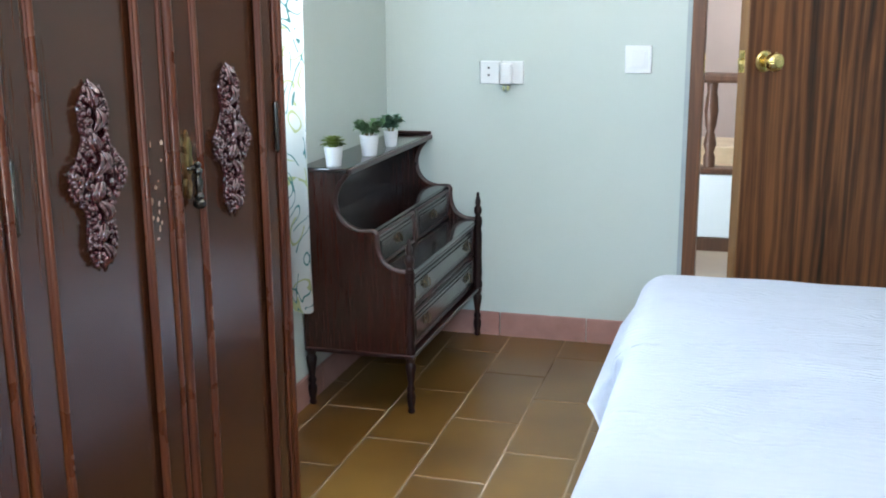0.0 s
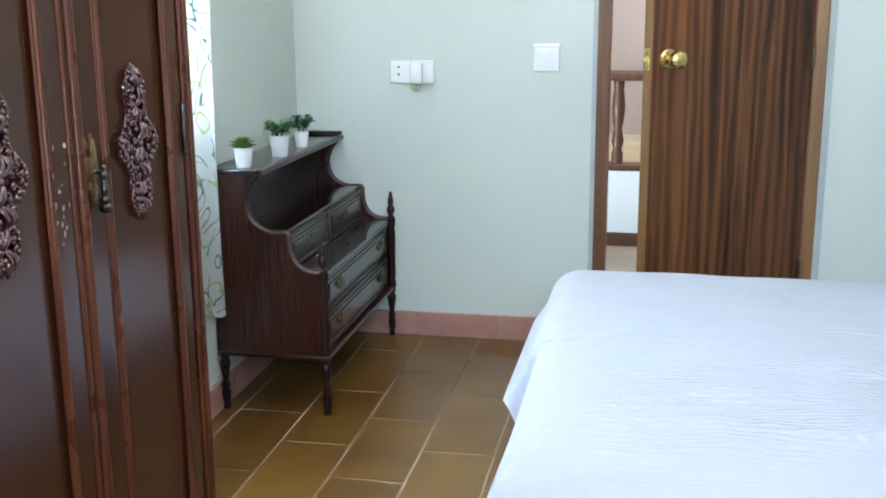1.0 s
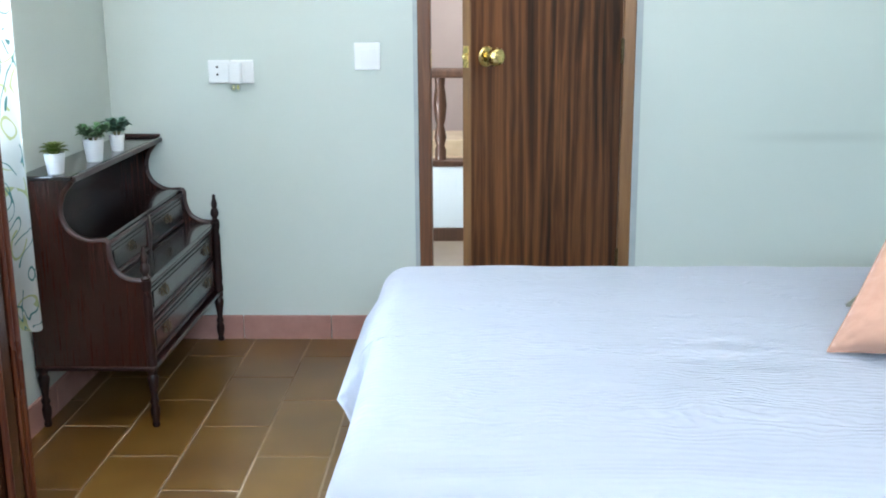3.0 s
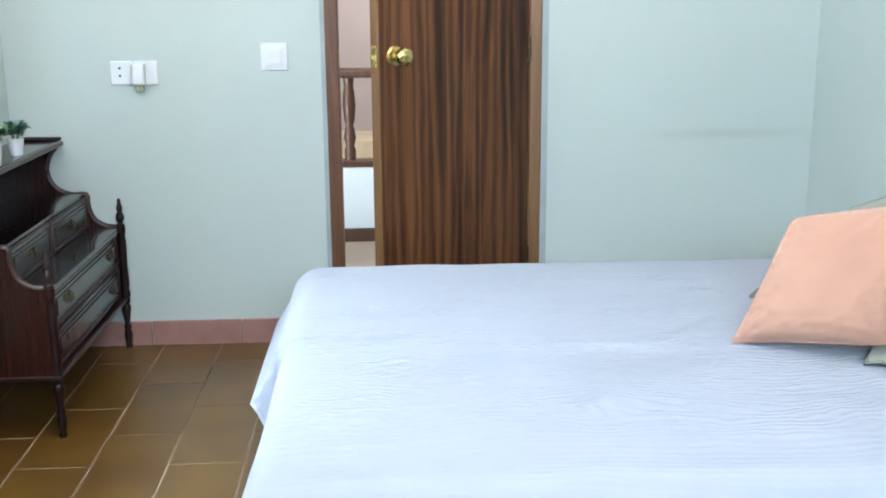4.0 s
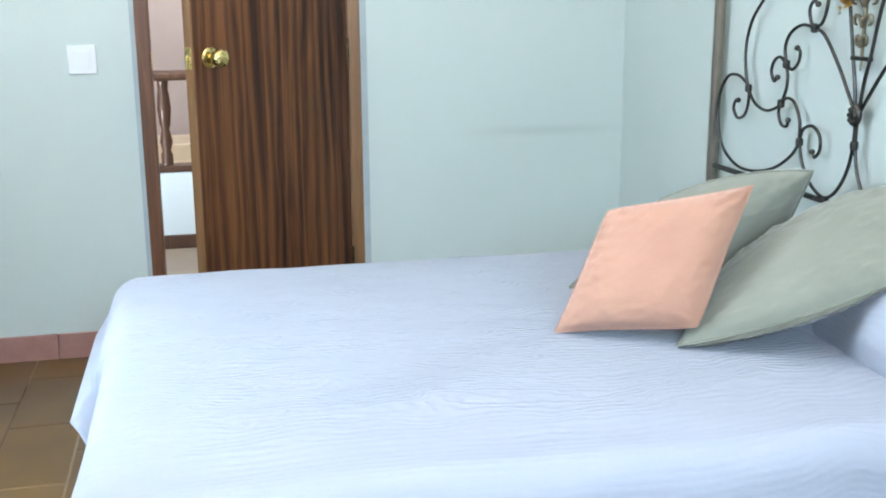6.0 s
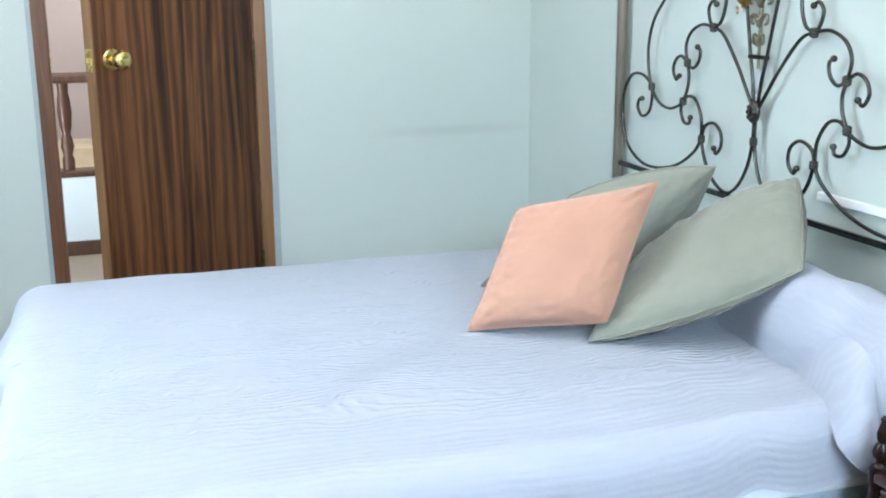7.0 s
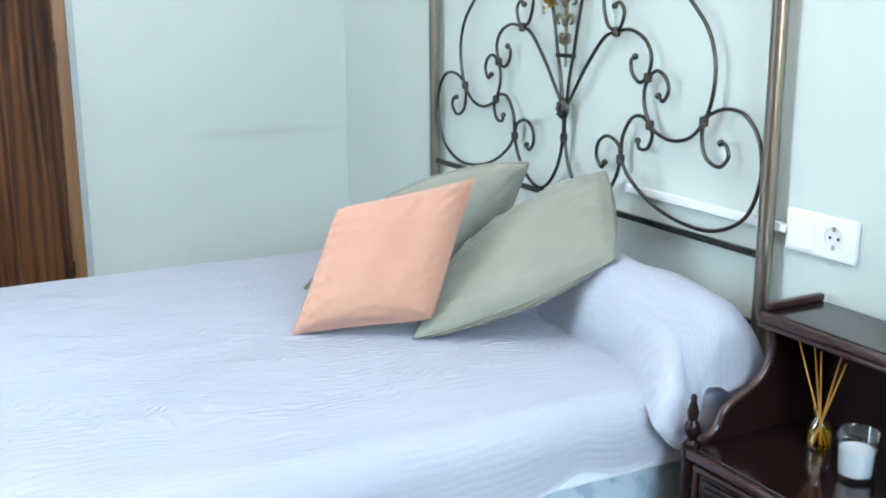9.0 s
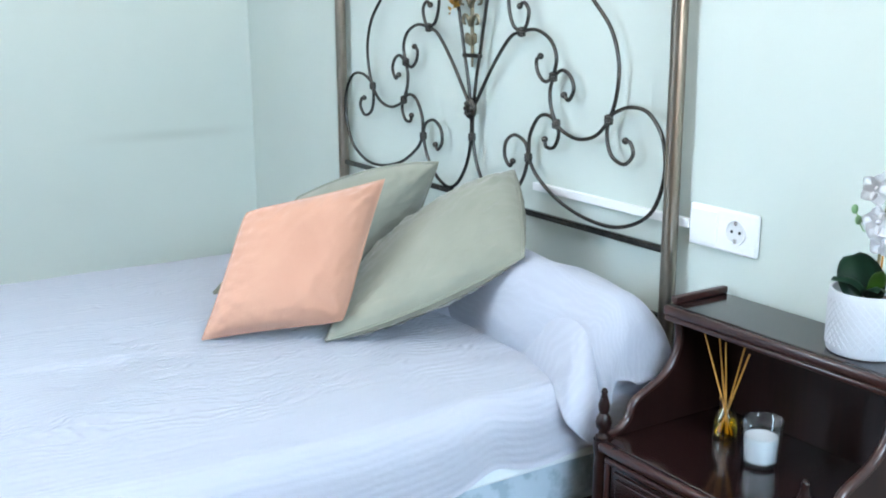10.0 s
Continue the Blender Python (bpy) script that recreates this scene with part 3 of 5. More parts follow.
def skirting():
    for name, label in (("baseboard_north", "terracotta tile skirting along the door wall"), ("baseboard_west", "terracotta tile skirting below the window wall"), ("baseboard_east", "terracotta tile skirting behind the bed")):
        b = tagged(empty(name, (0, Y1, 0) if "north" in name else (X0 if "west" in name else X1, 2, 0)), label, "skirting", "", "structure")
        if "north" in name:
            spans = [(X0 + 0.012, DOOR[0] - 0.002, -0.828), (DOOR[1] + 0.002, X1 - 0.012, 0.7)]
        else:
            spans = [(Y0 + 0.01, Y1, 2.94)]
        for a0, a1, j in spans:
            cuts = [a0] + [c for c in (j + 0.316 * k for k in range(-20, 20)) if a0 + 0.02 < c < a1 - 0.02] + [a1]
            for u, v in zip(cuts, cuts[1:]):
                u, v = u + 0.0012, v - 0.0012
                if "north" in name:
                    bm = boxed(u, v, Y1 - 0.011, Y1, -0.004, 0.087, bevel=0.003)
                elif "west" in name:
                    bm = boxed(X0, X0 + 0.011, u, v, -0.004, 0.087, bevel=0.003)
                else:
                    bm = boxed(X1 - 0.011, X1, u, v, -0.004, 0.087, bevel=0.003)
                part("skirting_tile", bm, SKIRT, b)


skirting()

# ---------- wall fittings ----------
def light_switch():
    x, y, z = -0.36, Y1, 1.0
    s = tagged(empty("light_switch", (x, y, z)), "square white rocker light switch on the wall", "light switch")
    part("plate", boxed(x - 0.044, x + 0.044, y - 0.009, y, z - 0.046, z + 0.046, bevel=0.003), PLASTIC, s)
    part("inner_frame", boxed(x - 0.030, x + 0.030, y - 0.0115, y - 0.0085, z - 0.030, z + 0.030, bevel=0.0012), PLASTIC, s)
    part("rocker", boxed(x - 0.0235, x + 0.0235, y - 0.0145, y - 0.011, z - 0.0235, z + 0.0235, bevel=0.0012), PLASTIC, s)


def wall_socket():
    y = Y1
    s = tagged(empty("wall_socket", (-0.826, y, 0.95)), "white double wall socket with a night light plugged in", "socket")
    for x0, x1 in ((-0.904, -0.829), (-0.827, -0.748)):
        part("plate", boxed(x0, x1, y - 0.009, y, 0.912, 0.991, bevel=0.004), PLASTIC, s)
    for dz in (-0.0125, 0.0125):
        m = Matrix.Translation((-0.872, y - 0.0085, 0.955 + dz)) @ Matrix.Rotation(radians(90), 4, "X")
        part("pin_hole", lathe(bmesh.new(), [(0, 0.0008), (0.0042, 0.0008), (0.0042, -0.003), (0, -0.003)], m=m, segs=12), DARK_HOLE, s, "dark socket hole")
    n = tagged(empty("night_light", (-0.805, y - 0.03, 0.93)), "small white plug-in night light with a clear bulb", "night light")
    part("plug_body", boxed(-0.829, -0.785, y - 0.045, y - 0.0095, 0.912, 0.985, bevel=0.008), PLASTIC, n, smooth=50)
    part("bulb", lathe(bmesh.new(), [(0, -0.022), (0.009, -0.020), (0.016, -0.013), (0.0175, -0.004), (0.013, 0.006), (0.0, 0.008)], (-0.807, y - 0.027, 0.907), 16), BULB, n, "clear glass bulb", 40)
    for k in (-1, 1):
        part("bulb_core", lathe(bmesh.new(), [(0, -0.013), (0.0045, -0.010), (0.0055, -0.002), (0.003, 0.004), (0, 0.005)], (-0.807 + 0.0075 * k, y - 0.028, 0.904), 10), FILAMENT, n, "yellow bulb core", 40)


def bed_socket():
    x = X1
    s = tagged(empty("wall_socket", (x, 1.36, 0.765)), "white double round-pin socket beside the headboard", "socket")
    part("plate", boxed(x - 0.012, x, 1.278, 1.445, 0.722, 0.802, bevel=0.004), PLASTIC, s)
    part("blank_cover", boxed(x - 0.0145, x - 0.0115, 1.372, 1.437, 0.730, 0.794, bevel=0.0012), PLASTIC, s)
    m = Matrix.Translation((x - 0.012, 1.326, 0.764)) @ Matrix.Rotation(radians(-90), 4, "Y")
    part("socket_rim", lathe(bmesh.new(), [(0.0215, -0.002), (0.0215, 0.003), (0.0245, 0.003), (0.0245, -0.002)], m=m, segs=28), PLASTIC, s, smooth=40)
    # flat disc, the shade inside the well put into its greyer white
    part("socket_well", lathe(bmesh.new(), [(0, 0.0006), (0.0212, 0.0006), (0.0212, -0.001), (0, -0.001)], m=m, segs=28), mixed("shaded_socket_well", (0.60, 0.61, 0.61), (0.66, 0.67, 0.67), 10, 0.5), s)
    for dy, dz in ((0.0095, 0), (-0.0095, 0)):
        mm = Matrix.Translation((x - 0.012, 1.326 + dy, 0.764 + dz)) @ Matrix.Rotation(radians(-90), 4, "Y")
        part("pin_hole", lathe(bmesh.new(), [(0, 0.0016), (0.0032, 0.0016), (0.0032, -0.001), (0, -0.001)], m=mm, segs=10), DARK_HOLE, s, "dark socket hole")
    for dz in (-0.017, 0.017):
        part("earth_clip", boxed(x - 0.0155, x - 0.0115, 1.323, 1.329, 0.764 + dz - 0.004, 0.764 + dz + 0.004), STEEL, s, "metal earth clip")
    c = tagged(part("cable_trunking", boxed(x - 0.013, x, 1.4465, 1.945, 0.750, 0.768, bevel=0.002), PLASTIC), "white plastic cable trunking leading to the socket", "cable trunking")


light_switch()
wall_socket()
bed_socket()


# ---------- wardrobe ----------
def carving(at, height, width, mat_to):
    """A lozenge of carved acanthus scrolls, as one relief. mat_to takes (across, up, out) to the world."""
    bm = bmesh.new()

    def put(x, z, o):
        return mat_to @ Vector((x, z, o))

    def scroll(x, z, r, turn, start, thick_r):
        pts = []
        for k in range(15):
            t = k / 14
            a = start + turn * t * 4.4
            q = r * (1 - 0.78 * t)
            pts.append(put(x + q * math.cos(a), z + q * math.sin(a), 0.006 + 0.007 * t))
        tube(bm, pts, lambda t: thick_r * (1.15 - 0.55 * t), 6)
        ball(bm, put(x, z, 0.011), thick_r * 1.35, u=8, v=6)

    h, w = height / 2, width / 2
    def half(zz):
        return w * float(np.interp(zz / h, (0, 0.08, 0.18, 0.28, 0.40, 0.55, 0.70, 0.82, 0.92, 1.0), (1.0, 0.94, 0.72, 0.50, 0.40, 0.45, 0.49, 0.36, 0.18, 0.03)))

    # backing lozenge with a lobed rim
    ring = []
    n = 72
    for k in range(n):
        a = 2 * math.pi * k / n
        c, s = math.cos(a), math.sin(a)
        zz = h * math.copysign(abs(s) ** 1.3, s) * 0.97
        ring.append((half(abs(zz)) * 0.86 * math.copysign(min(1, abs(c) * 6), c) * (1 + 0.06 * math.cos(23 * a)), zz))
    lo = [bm.verts.new(put(x, z, -0.001)) for x, z in ring]
    hi = [bm.verts.new(put(x * 0.93, z * 0.95, 0.005)) for x, z in ring]
    for k in range(n):
        bm.faces.new((lo[k - 1], lo[k], hi[k], hi[k - 1]))
    bm.faces.new(hi)
    # curling scrolls and beads along both rims
    for sx in (-1, 1):
        for sz in (-1, 1):
            z, k = 0.02, 0
            while z < 0.90:
                ww = half(z * h)
                r = w * (0.105 + 0.030 * math.sin(2.3 * k + sx)) * (0.6 + 0.4 * ww / w)
                x = sx * max(ww - r * 0.75, 0.02 * w)
                scroll(x, sz * z * h, r, sx * sz * (-1) ** k, 1.9 * k + sx, r * 0.42)
                ball(bm, put(sx * (ww * 1.0), sz * (z + 0.028) * h, 0.007), w * (0.050 + 0.015 * math.sin(3.1 * k)), (1, 1, 1), u=8, v=6)
                z += 0.066 + 0.012 * math.sin(1.7 * k + 2 * sx)
                k += 1
            # scrolls on the broad shoulders
            for u, v, r in ((0.70, 0.040, 0.19), (0.36, 0.060, 0.17), (0.56, 0.150, 0.15), (0.22, 0.190, 0.15), (0.30, 0.290, 0.13), (0.20, 0.390, 0.13), (0.26, 0.490, 0.13), (0.22, 0.590, 0.14), (0.26, 0.690, 0.13), (0.15, 0.790, 0.10)):
                scroll(sx * w * u, sz * h * v, w * r, sx * sz, 0.6 + 9 * v, w * 0.050)
    # pointed tips
    for sz in (-1, 1):
        tube(bm, [put(0.05 * w * sz * math.sin(5 * t), sz * h * (0.84 + 0.16 * t), 0.010 - 0.006 * t) for t in (j / 6 for j in range(7))], lambda t: w * (0.15 - 0.125 * t), 7)
    # long split leaves that wind up the middle, in three ribs each
    for sz in (-1, 1):
        for k in range(4):
            z0, z1 = h * (0.01 + 0.22 * k), h * (0.27 + 0.22 * k)
            q = (-1) ** k * sz
            size = w * (0.27 - 0.030 * k)
            for rib in (-1, 0, 1):
                pts = []
                for t in (j / 9 for j in range(10)):
                    bow = math.sin(math.pi * t)
                    pts.append(put(q * size * (0.9 * t - 0.35 + 0.55 * bow) + rib * 0.46 * size * (0.25 + bow), sz * (z0 + (z1 - z0) * t), 0.007 + 0.008 * bow - 0.002 * abs(rib)))
                tube(bm, pts, lambda t: size * 0.21 * (0.35 + math.sin(math.pi * min(1, 0.1 + 0.85 * t))), 6)
    ball(bm, put(0, 0, 0.009), w * 0.10, (1, 1, 1), u=10, v=8)
    return bm


def wardrobe():
    xf = -0.80
    y_far, y_meet, y_left, y_end = 1.766, 1.362, 0.998, 0.600
    w = tagged(empty("wardrobe", (-1.02, 1.18, 0)), "dark red mahogany wardrobe with carved panel doors", "wardrobe")
    part("carcass", boxed(X0 + 0.012, xf - 0.024, y_end, y_far - 0.004, 0.09, 1.95, bevel=0.004), MAHOGANY, w)
    part("plinth", boxed(X0 + 0.03, xf - 0.03, y_end + 0.02, y_far - 0.02, 0, 0.09, bevel=0.004), MAHOGANY, w)
    part("cornice", boxed(X0 + 0.002, xf + 0.03, y_end - 0.03, y_far + 0.03, 1.95, 2.02, bevel=0.02), MOULD, w)
    # corner post made of three steps
    for x0, x1, y0, y1 in ((xf - 0.024, xf - 0.006, 1.724, y_far), (xf - 0.006, xf + 0.004, 1.727, 1.737), (xf - 0.006, xf + 0.006, 1.743, 1.752), (xf - 0.006, xf + 0.002, 1.756, 1.765)):
        part("corner_moulding", boxed(x0, x1, y0, y1, 0.09, 1.95, bevel=0.0045), MOULD, w, smooth=60)

    def leaf(y0, y1, p0, p1, carve_at, hinge_far, hinged=True):
        """A door from y0 to y1 whose sunk panel runs p0..p1."""
        d = part("door", boxed(xf - 0.022, xf - 0.008, y0 + 0.002, y1 - 0.002, 0.11, 1.93, bevel=0.002), MAHOGANY, w)
        for a, b in ((y0 + 0.002, p0 - 0.006), (p1 + 0.006, y1 - 0.002)):
            part("stile", boxed(xf - 0.008, xf - 0.001, a, b, 0.11, 1.93, bevel=0.0025), MAHOGANY, d)
        for z0, z1 in ((0.11, 0.20), (1.84, 1.93)):
            part("rail", boxed(xf - 0.008, xf - 0.0015, p0 - 0.006, p1 + 0.006, z0, z1, bevel=0.002), MAHOGANY, d)
        for p in (p0, p1):
            bm = bmesh.new()
            lathe_pts = [(-0.0075, 0), (-0.0075, 0.003), (-0.0062, 0.0042), (-0.0045, 0.0046), (-0.004, 0.007), (-0.0015, 0.009), (0.0015, 0.009), (0.004, 0.007), (0.0045, 0.0046), (0.0062, 0.0042), (0.0075, 0.003), (0.0075, 0)]
            prism(bm, lathe_pts, Matrix(((0, 1, 0, xf - 0.003), (1, 0, 0, p), (0, 0, 1, 0.19), (0, 0, 0, 1))), 1.66)
            part("panel_moulding", bm, MOULD, d, "reddish worn moulding", 50)
        to = Matrix(((0, 0, 1, xf - 0.008), (1, 0, 0, carve_at), (0, 1, 0, 0.979), (0, 0, 0, 1)))
        part("carving", carving(None, 0.252, 0.124, to), CARVED, d, "glossy carved acanthus lozenge", 60)
        if not hinged:
            return d
        yh = y1 - 0.003 if hinge_far else y0 + 0.012
        part("hinge", lathe(bmesh.new(), [(0, -0.046), (0.003, -0.044), (0.0045, -0.04), (0.0045, 0.04), (0.003, 0.044), (0, 0.046)], (xf + 0.003, yh, 0.983), 10), IRON, d, "thin dark barrel hinge", 40)
        return d

    right = leaf(y_meet, 1.722, 1.448, 1.668, 1.556, True)
    left = leaf(y_left, y_meet, 1.069, 1.291, 1.181, False)
    leaf(0.63, y_left, 0.695, 0.93, 0.815, True, False)
    # rounded meeting bead between the two doors
    for y, r in ((y_meet + 0.013, 0.0085), (y_meet - 0.010, 0.0045), (y_left + 0.004, 0.007), (y_left - 0.018, 0.006)):
        part("meeting_bead", lathe(bmesh.new(), [(0, 0.11), (r, 0.11), (r, 1.93), (0, 1.93)], (xf - 0.001, y, 0), 12), MOULD, w, "rounded meeting bead", 50)
    # escutcheon and drop pull
    to = Matrix(((0, 0, 1, xf - 0.001), (1, 0, 0, 1.407), (0, 1, 0, 0.962), (0, 0, 0, 1)))
    esc = [(0, 0.055), (0.005, 0.048), (0.003, 0.040), (0.008, 0.030), (0.006, 0.018), (0.009, 0.004), (0.008, -0.014), (0.005, -0.022), (0.009, -0.032), (0.006, -0.046), (0, -0.054)]
    esc += [(-u, v) for u, v in reversed(esc[1:-1])]
    esc = [(u * 0.8, v * 0.95) for u, v in esc]
    part("escutcheon", prism(bmesh.new(), esc, to, 0.004), BRASS_DIM, right, "ornate dull brass escutcheon")
    part("keyhole_boss", prism(bmesh.new(), [(0, 0.030), (0.0045, 0.014), (0.0035, 0.004), (0.006, -0.008), (0.004, -0.020), (0, -0.026), (-0.004, -0.020), (-0.006, -0.008), (-0.0035, 0.004), (-0.0045, 0.014)], to @ Matrix.Translation((0, 0.012, 0.004)), 0.004), mixed("worn_brass", (0.26, 0.21, 0.09), (0.36, 0.30, 0.15), 60, 0.3, 0.9), right, "brighter raised brass middle")
    part("pull_pin", tube(bmesh.new(), [(xf + 0.001, 1.404, 0.957), (xf + 0.010, 1.408, 0.958), (xf + 0.013, 1.416, 0.958)], 0.0042, 8), IRON, right, "dark pivot of the pull", 50)
    pull = [(0, -0.062), (0.006, -0.061), (0.0105, -0.056), (0.0105, -0.050), (0.006, -0.046), (0.0085, -0.043), (0.0085, -0.040), (0.005, -0.036), (0.0068, -0.026), (0.0068, -0.020), (0.0045, -0.012), (0.0052, -0.009), (0.0075, -0.006), (0.0075, -0.003), (0.004, 0.001), (0.0055, 0.006), (0.003, 0.010), (0, 0.011)]
    part("drop_pull", lathe(bmesh.new(), pull, (xf + 0.015, 1.411, 0.957), 18), IRON, right, "dark turned drop pull", 45)
    # scratches in the lacquer beside the lock
    rnd = random.Random(11)
    for k in range(16):
        y, z = rnd.uniform(1.296, 1.340), rnd.uniform(0.865, 1.005)
        a, b = rnd.uniform(0.0016, 0.0062), rnd.uniform(0.002, 0.008)
        bm = bmesh.new()
        n = 7
        bm.faces.new([bm.verts.new((xf - 0.0006, y + a * math.cos(6.283 * i / n) * rnd.uniform(0.5, 1), z + b * math.sin(6.283 * i / n) * rnd.uniform(0.5, 1))) for i in range(n)])
        part("chipped_spot", bm, mixed("bare_chipped_wood", (0.20, 0.12, 0.09), (0.46, 0.36, 0.30), 160, 0.7), left, "chipped lacquer spot")
    return w


wardrobe()


# ---------- curtain ----------
def curtain():
    c = tagged(empty("curtain", (X0 + 0.06, 2.55, 0.36)), "white curtain with teal and olive scribbled loops", "curtain")
    y0, y1, z0, z1 = 2.34, 2.76, 0.352, 2.30

    def fn(u, v):
        z = z0 + (z1 - z0) * v
        y = y0 + (y1 - y0) * u - 0.030 * (1 - v) * u + 0.008 * math.sin(9 * v + 4 * u)
        x = X0 + 0.062 + 0.024 * math.sin(u * 15.0 + 0.8 * math.sin(3 * v)) * (0.75 + 0.25 * (1 - v))
        return (x, y, z + 0.022 * math.sin(u * 12) * (1 - v) ** 8)

    part("cloth", thick(sheet(bmesh.new(), fn, 90, 60, lambda u, v: (u * 0.62, v * 1.95)), 0.0012), CURTAIN, c, smooth=80)
    part("rod", lathe(bmesh.new(), [(0, 0), (0.012, 0), (0.012, 1.15), (0, 1.15)], m=Matrix.Translation((X0 + 0.062, 1.78, 2.31)) @ Matrix.Rotation(radians(-90), 4, "X"), segs=14), FRAME_WOOD, c, smooth=40)
    for y in (1.80, 2.91):
        part("bracket", boxed(X0 + 0.0005, X0 + 0.066, y - 0.008, y + 0.008, 2.283, 2.299, bevel=0.002), FRAME_WOOD, c)


curtain()


# ---------- dresser ----------
FINIAL = [(0.0143, 0), (0.0143, 0.006), (0.0092, 0.01), (0.0084, 0.016), (0.013, 0.022), (0.0147, 0.032), (0.0126, 0.042), (0.0076, 0.05), (0.0097, 0.056), (0.0105, 0.066), (0.0071, 0.078), (0.005, 0.086), (0.0063, 0.091), (0.0034, 0.097), (0.0, 0.098)]
LEG = [(0.0, 0), (0.009, 0), (0.0119, 0.008), (0.009, 0.018), (0.0107, 0.024), (0.0135, 0.04), (0.0139, 0.056), (0.0098, 0.068), (0.0135, 0.078), (0.0086, 0.09), (0.0115, 0.112), (0.0156, 0.138), (0.0164, 0.15), (0.0115, 0.16), (0.0156, 0.168), (0.0156, 0.182), (0.0, 0.182)]


def bail_handle(name, parent, at, out, along, size=0.05):
    """A small pierced back plate with a hanging bail."""
    at, out, along = Vector(at), Vector(out), Vector(along)
    up = Vector((0, 0, 1))
    m = Matrix((along.to_4d(), up.to_4d(), out.to_4d(), (0, 0, 0, 1))).transposed()
    m[0][3], m[1][3], m[2][3] = at
    m[3][0] = m[3][1] = m[3][2] = 0
    o = [(0, 0.5), (0.16, 0.36), (0.36, 0.44), (0.5, 0.2), (0.44, 0), (0.52, -0.2), (0.3, -0.4), (0.14, -0.34), (0, -0.5)]
    o += [(-u, v) for u, v in reversed(o[1:-1])]
    h = part(name, prism(bmesh.new(), [(u * size, v * size * 0.8) for u, v in o], m, 0.002), OLD_BRASS, parent, "ornate dull brass drop handle")
    bail = [m @ Vector((size * 0.40 * math.cos(a), size * (0.12 + 0.36 * math.sin(a)), 0.006 + 0.006 * abs(math.sin(a)))) for a in (math.pi * (1 + k / 12) for k in range(13))]
    part("bail", tube(bmesh.new(), bail, 0.0022, 6), OLD_BRASS, h, smooth=60)
    for s in (-1, 1):
        part("boss", ball(bmesh.new(), m @ Vector((s * size * 0.40, size * 0.12, 0.005)), 0.0042, u=8, v=6), OLD_BRASS, h, smooth=60)


def sunk_drawer(parent, x, y0, y1, z0, z1, handles, name="drawer", hs=0.05, out=1):
    """A drawer front facing east (out 1) or west (-1) with a raised outer frame and a bevelled field."""
    d = part(name, boxed(*sorted((x - out * 0.016, x)), y0, y1, z0, z1, bevel=0.002), DRAWER_WOOD, parent)
    f = 0.010
    for a, b, c, e in ((y0, y1, z1 - f, z1), (y0, y1, z0, z0 + f), (y0, y0 + f, z0 + f, z1 - f), (y1 - f, y1, z0 + f, z1 - f)):
        part("bead", boxed(*sorted((x - 0.001 * out, x + 0.006 * out)), a, b, c, e, bevel=0.0028), WALNUT_EDGE, d, smooth=60)
    g = 0.020
    part("field", boxed(*sorted((x - 0.001 * out, x + 0.004 * out)), y0 + g, y1 - g, z0 + g, z1 - g, bevel=0.0035), DRAWER_WOOD, d)
    g = 0.030
    part("inner_field", boxed(*sorted((x + 0.003 * out, x + 0.0075 * out)), y0 + g, y1 - g, z0 + g, z1 - g, bevel=0.003), DRAWER_WOOD, d)
    for y in handles:
        bail_handle("handle", d, (x + 0.0077 * out, y, (z0 + z1) / 2 + 0.003), (out, 0, 0), (0, 1, 0), hs)
    return d


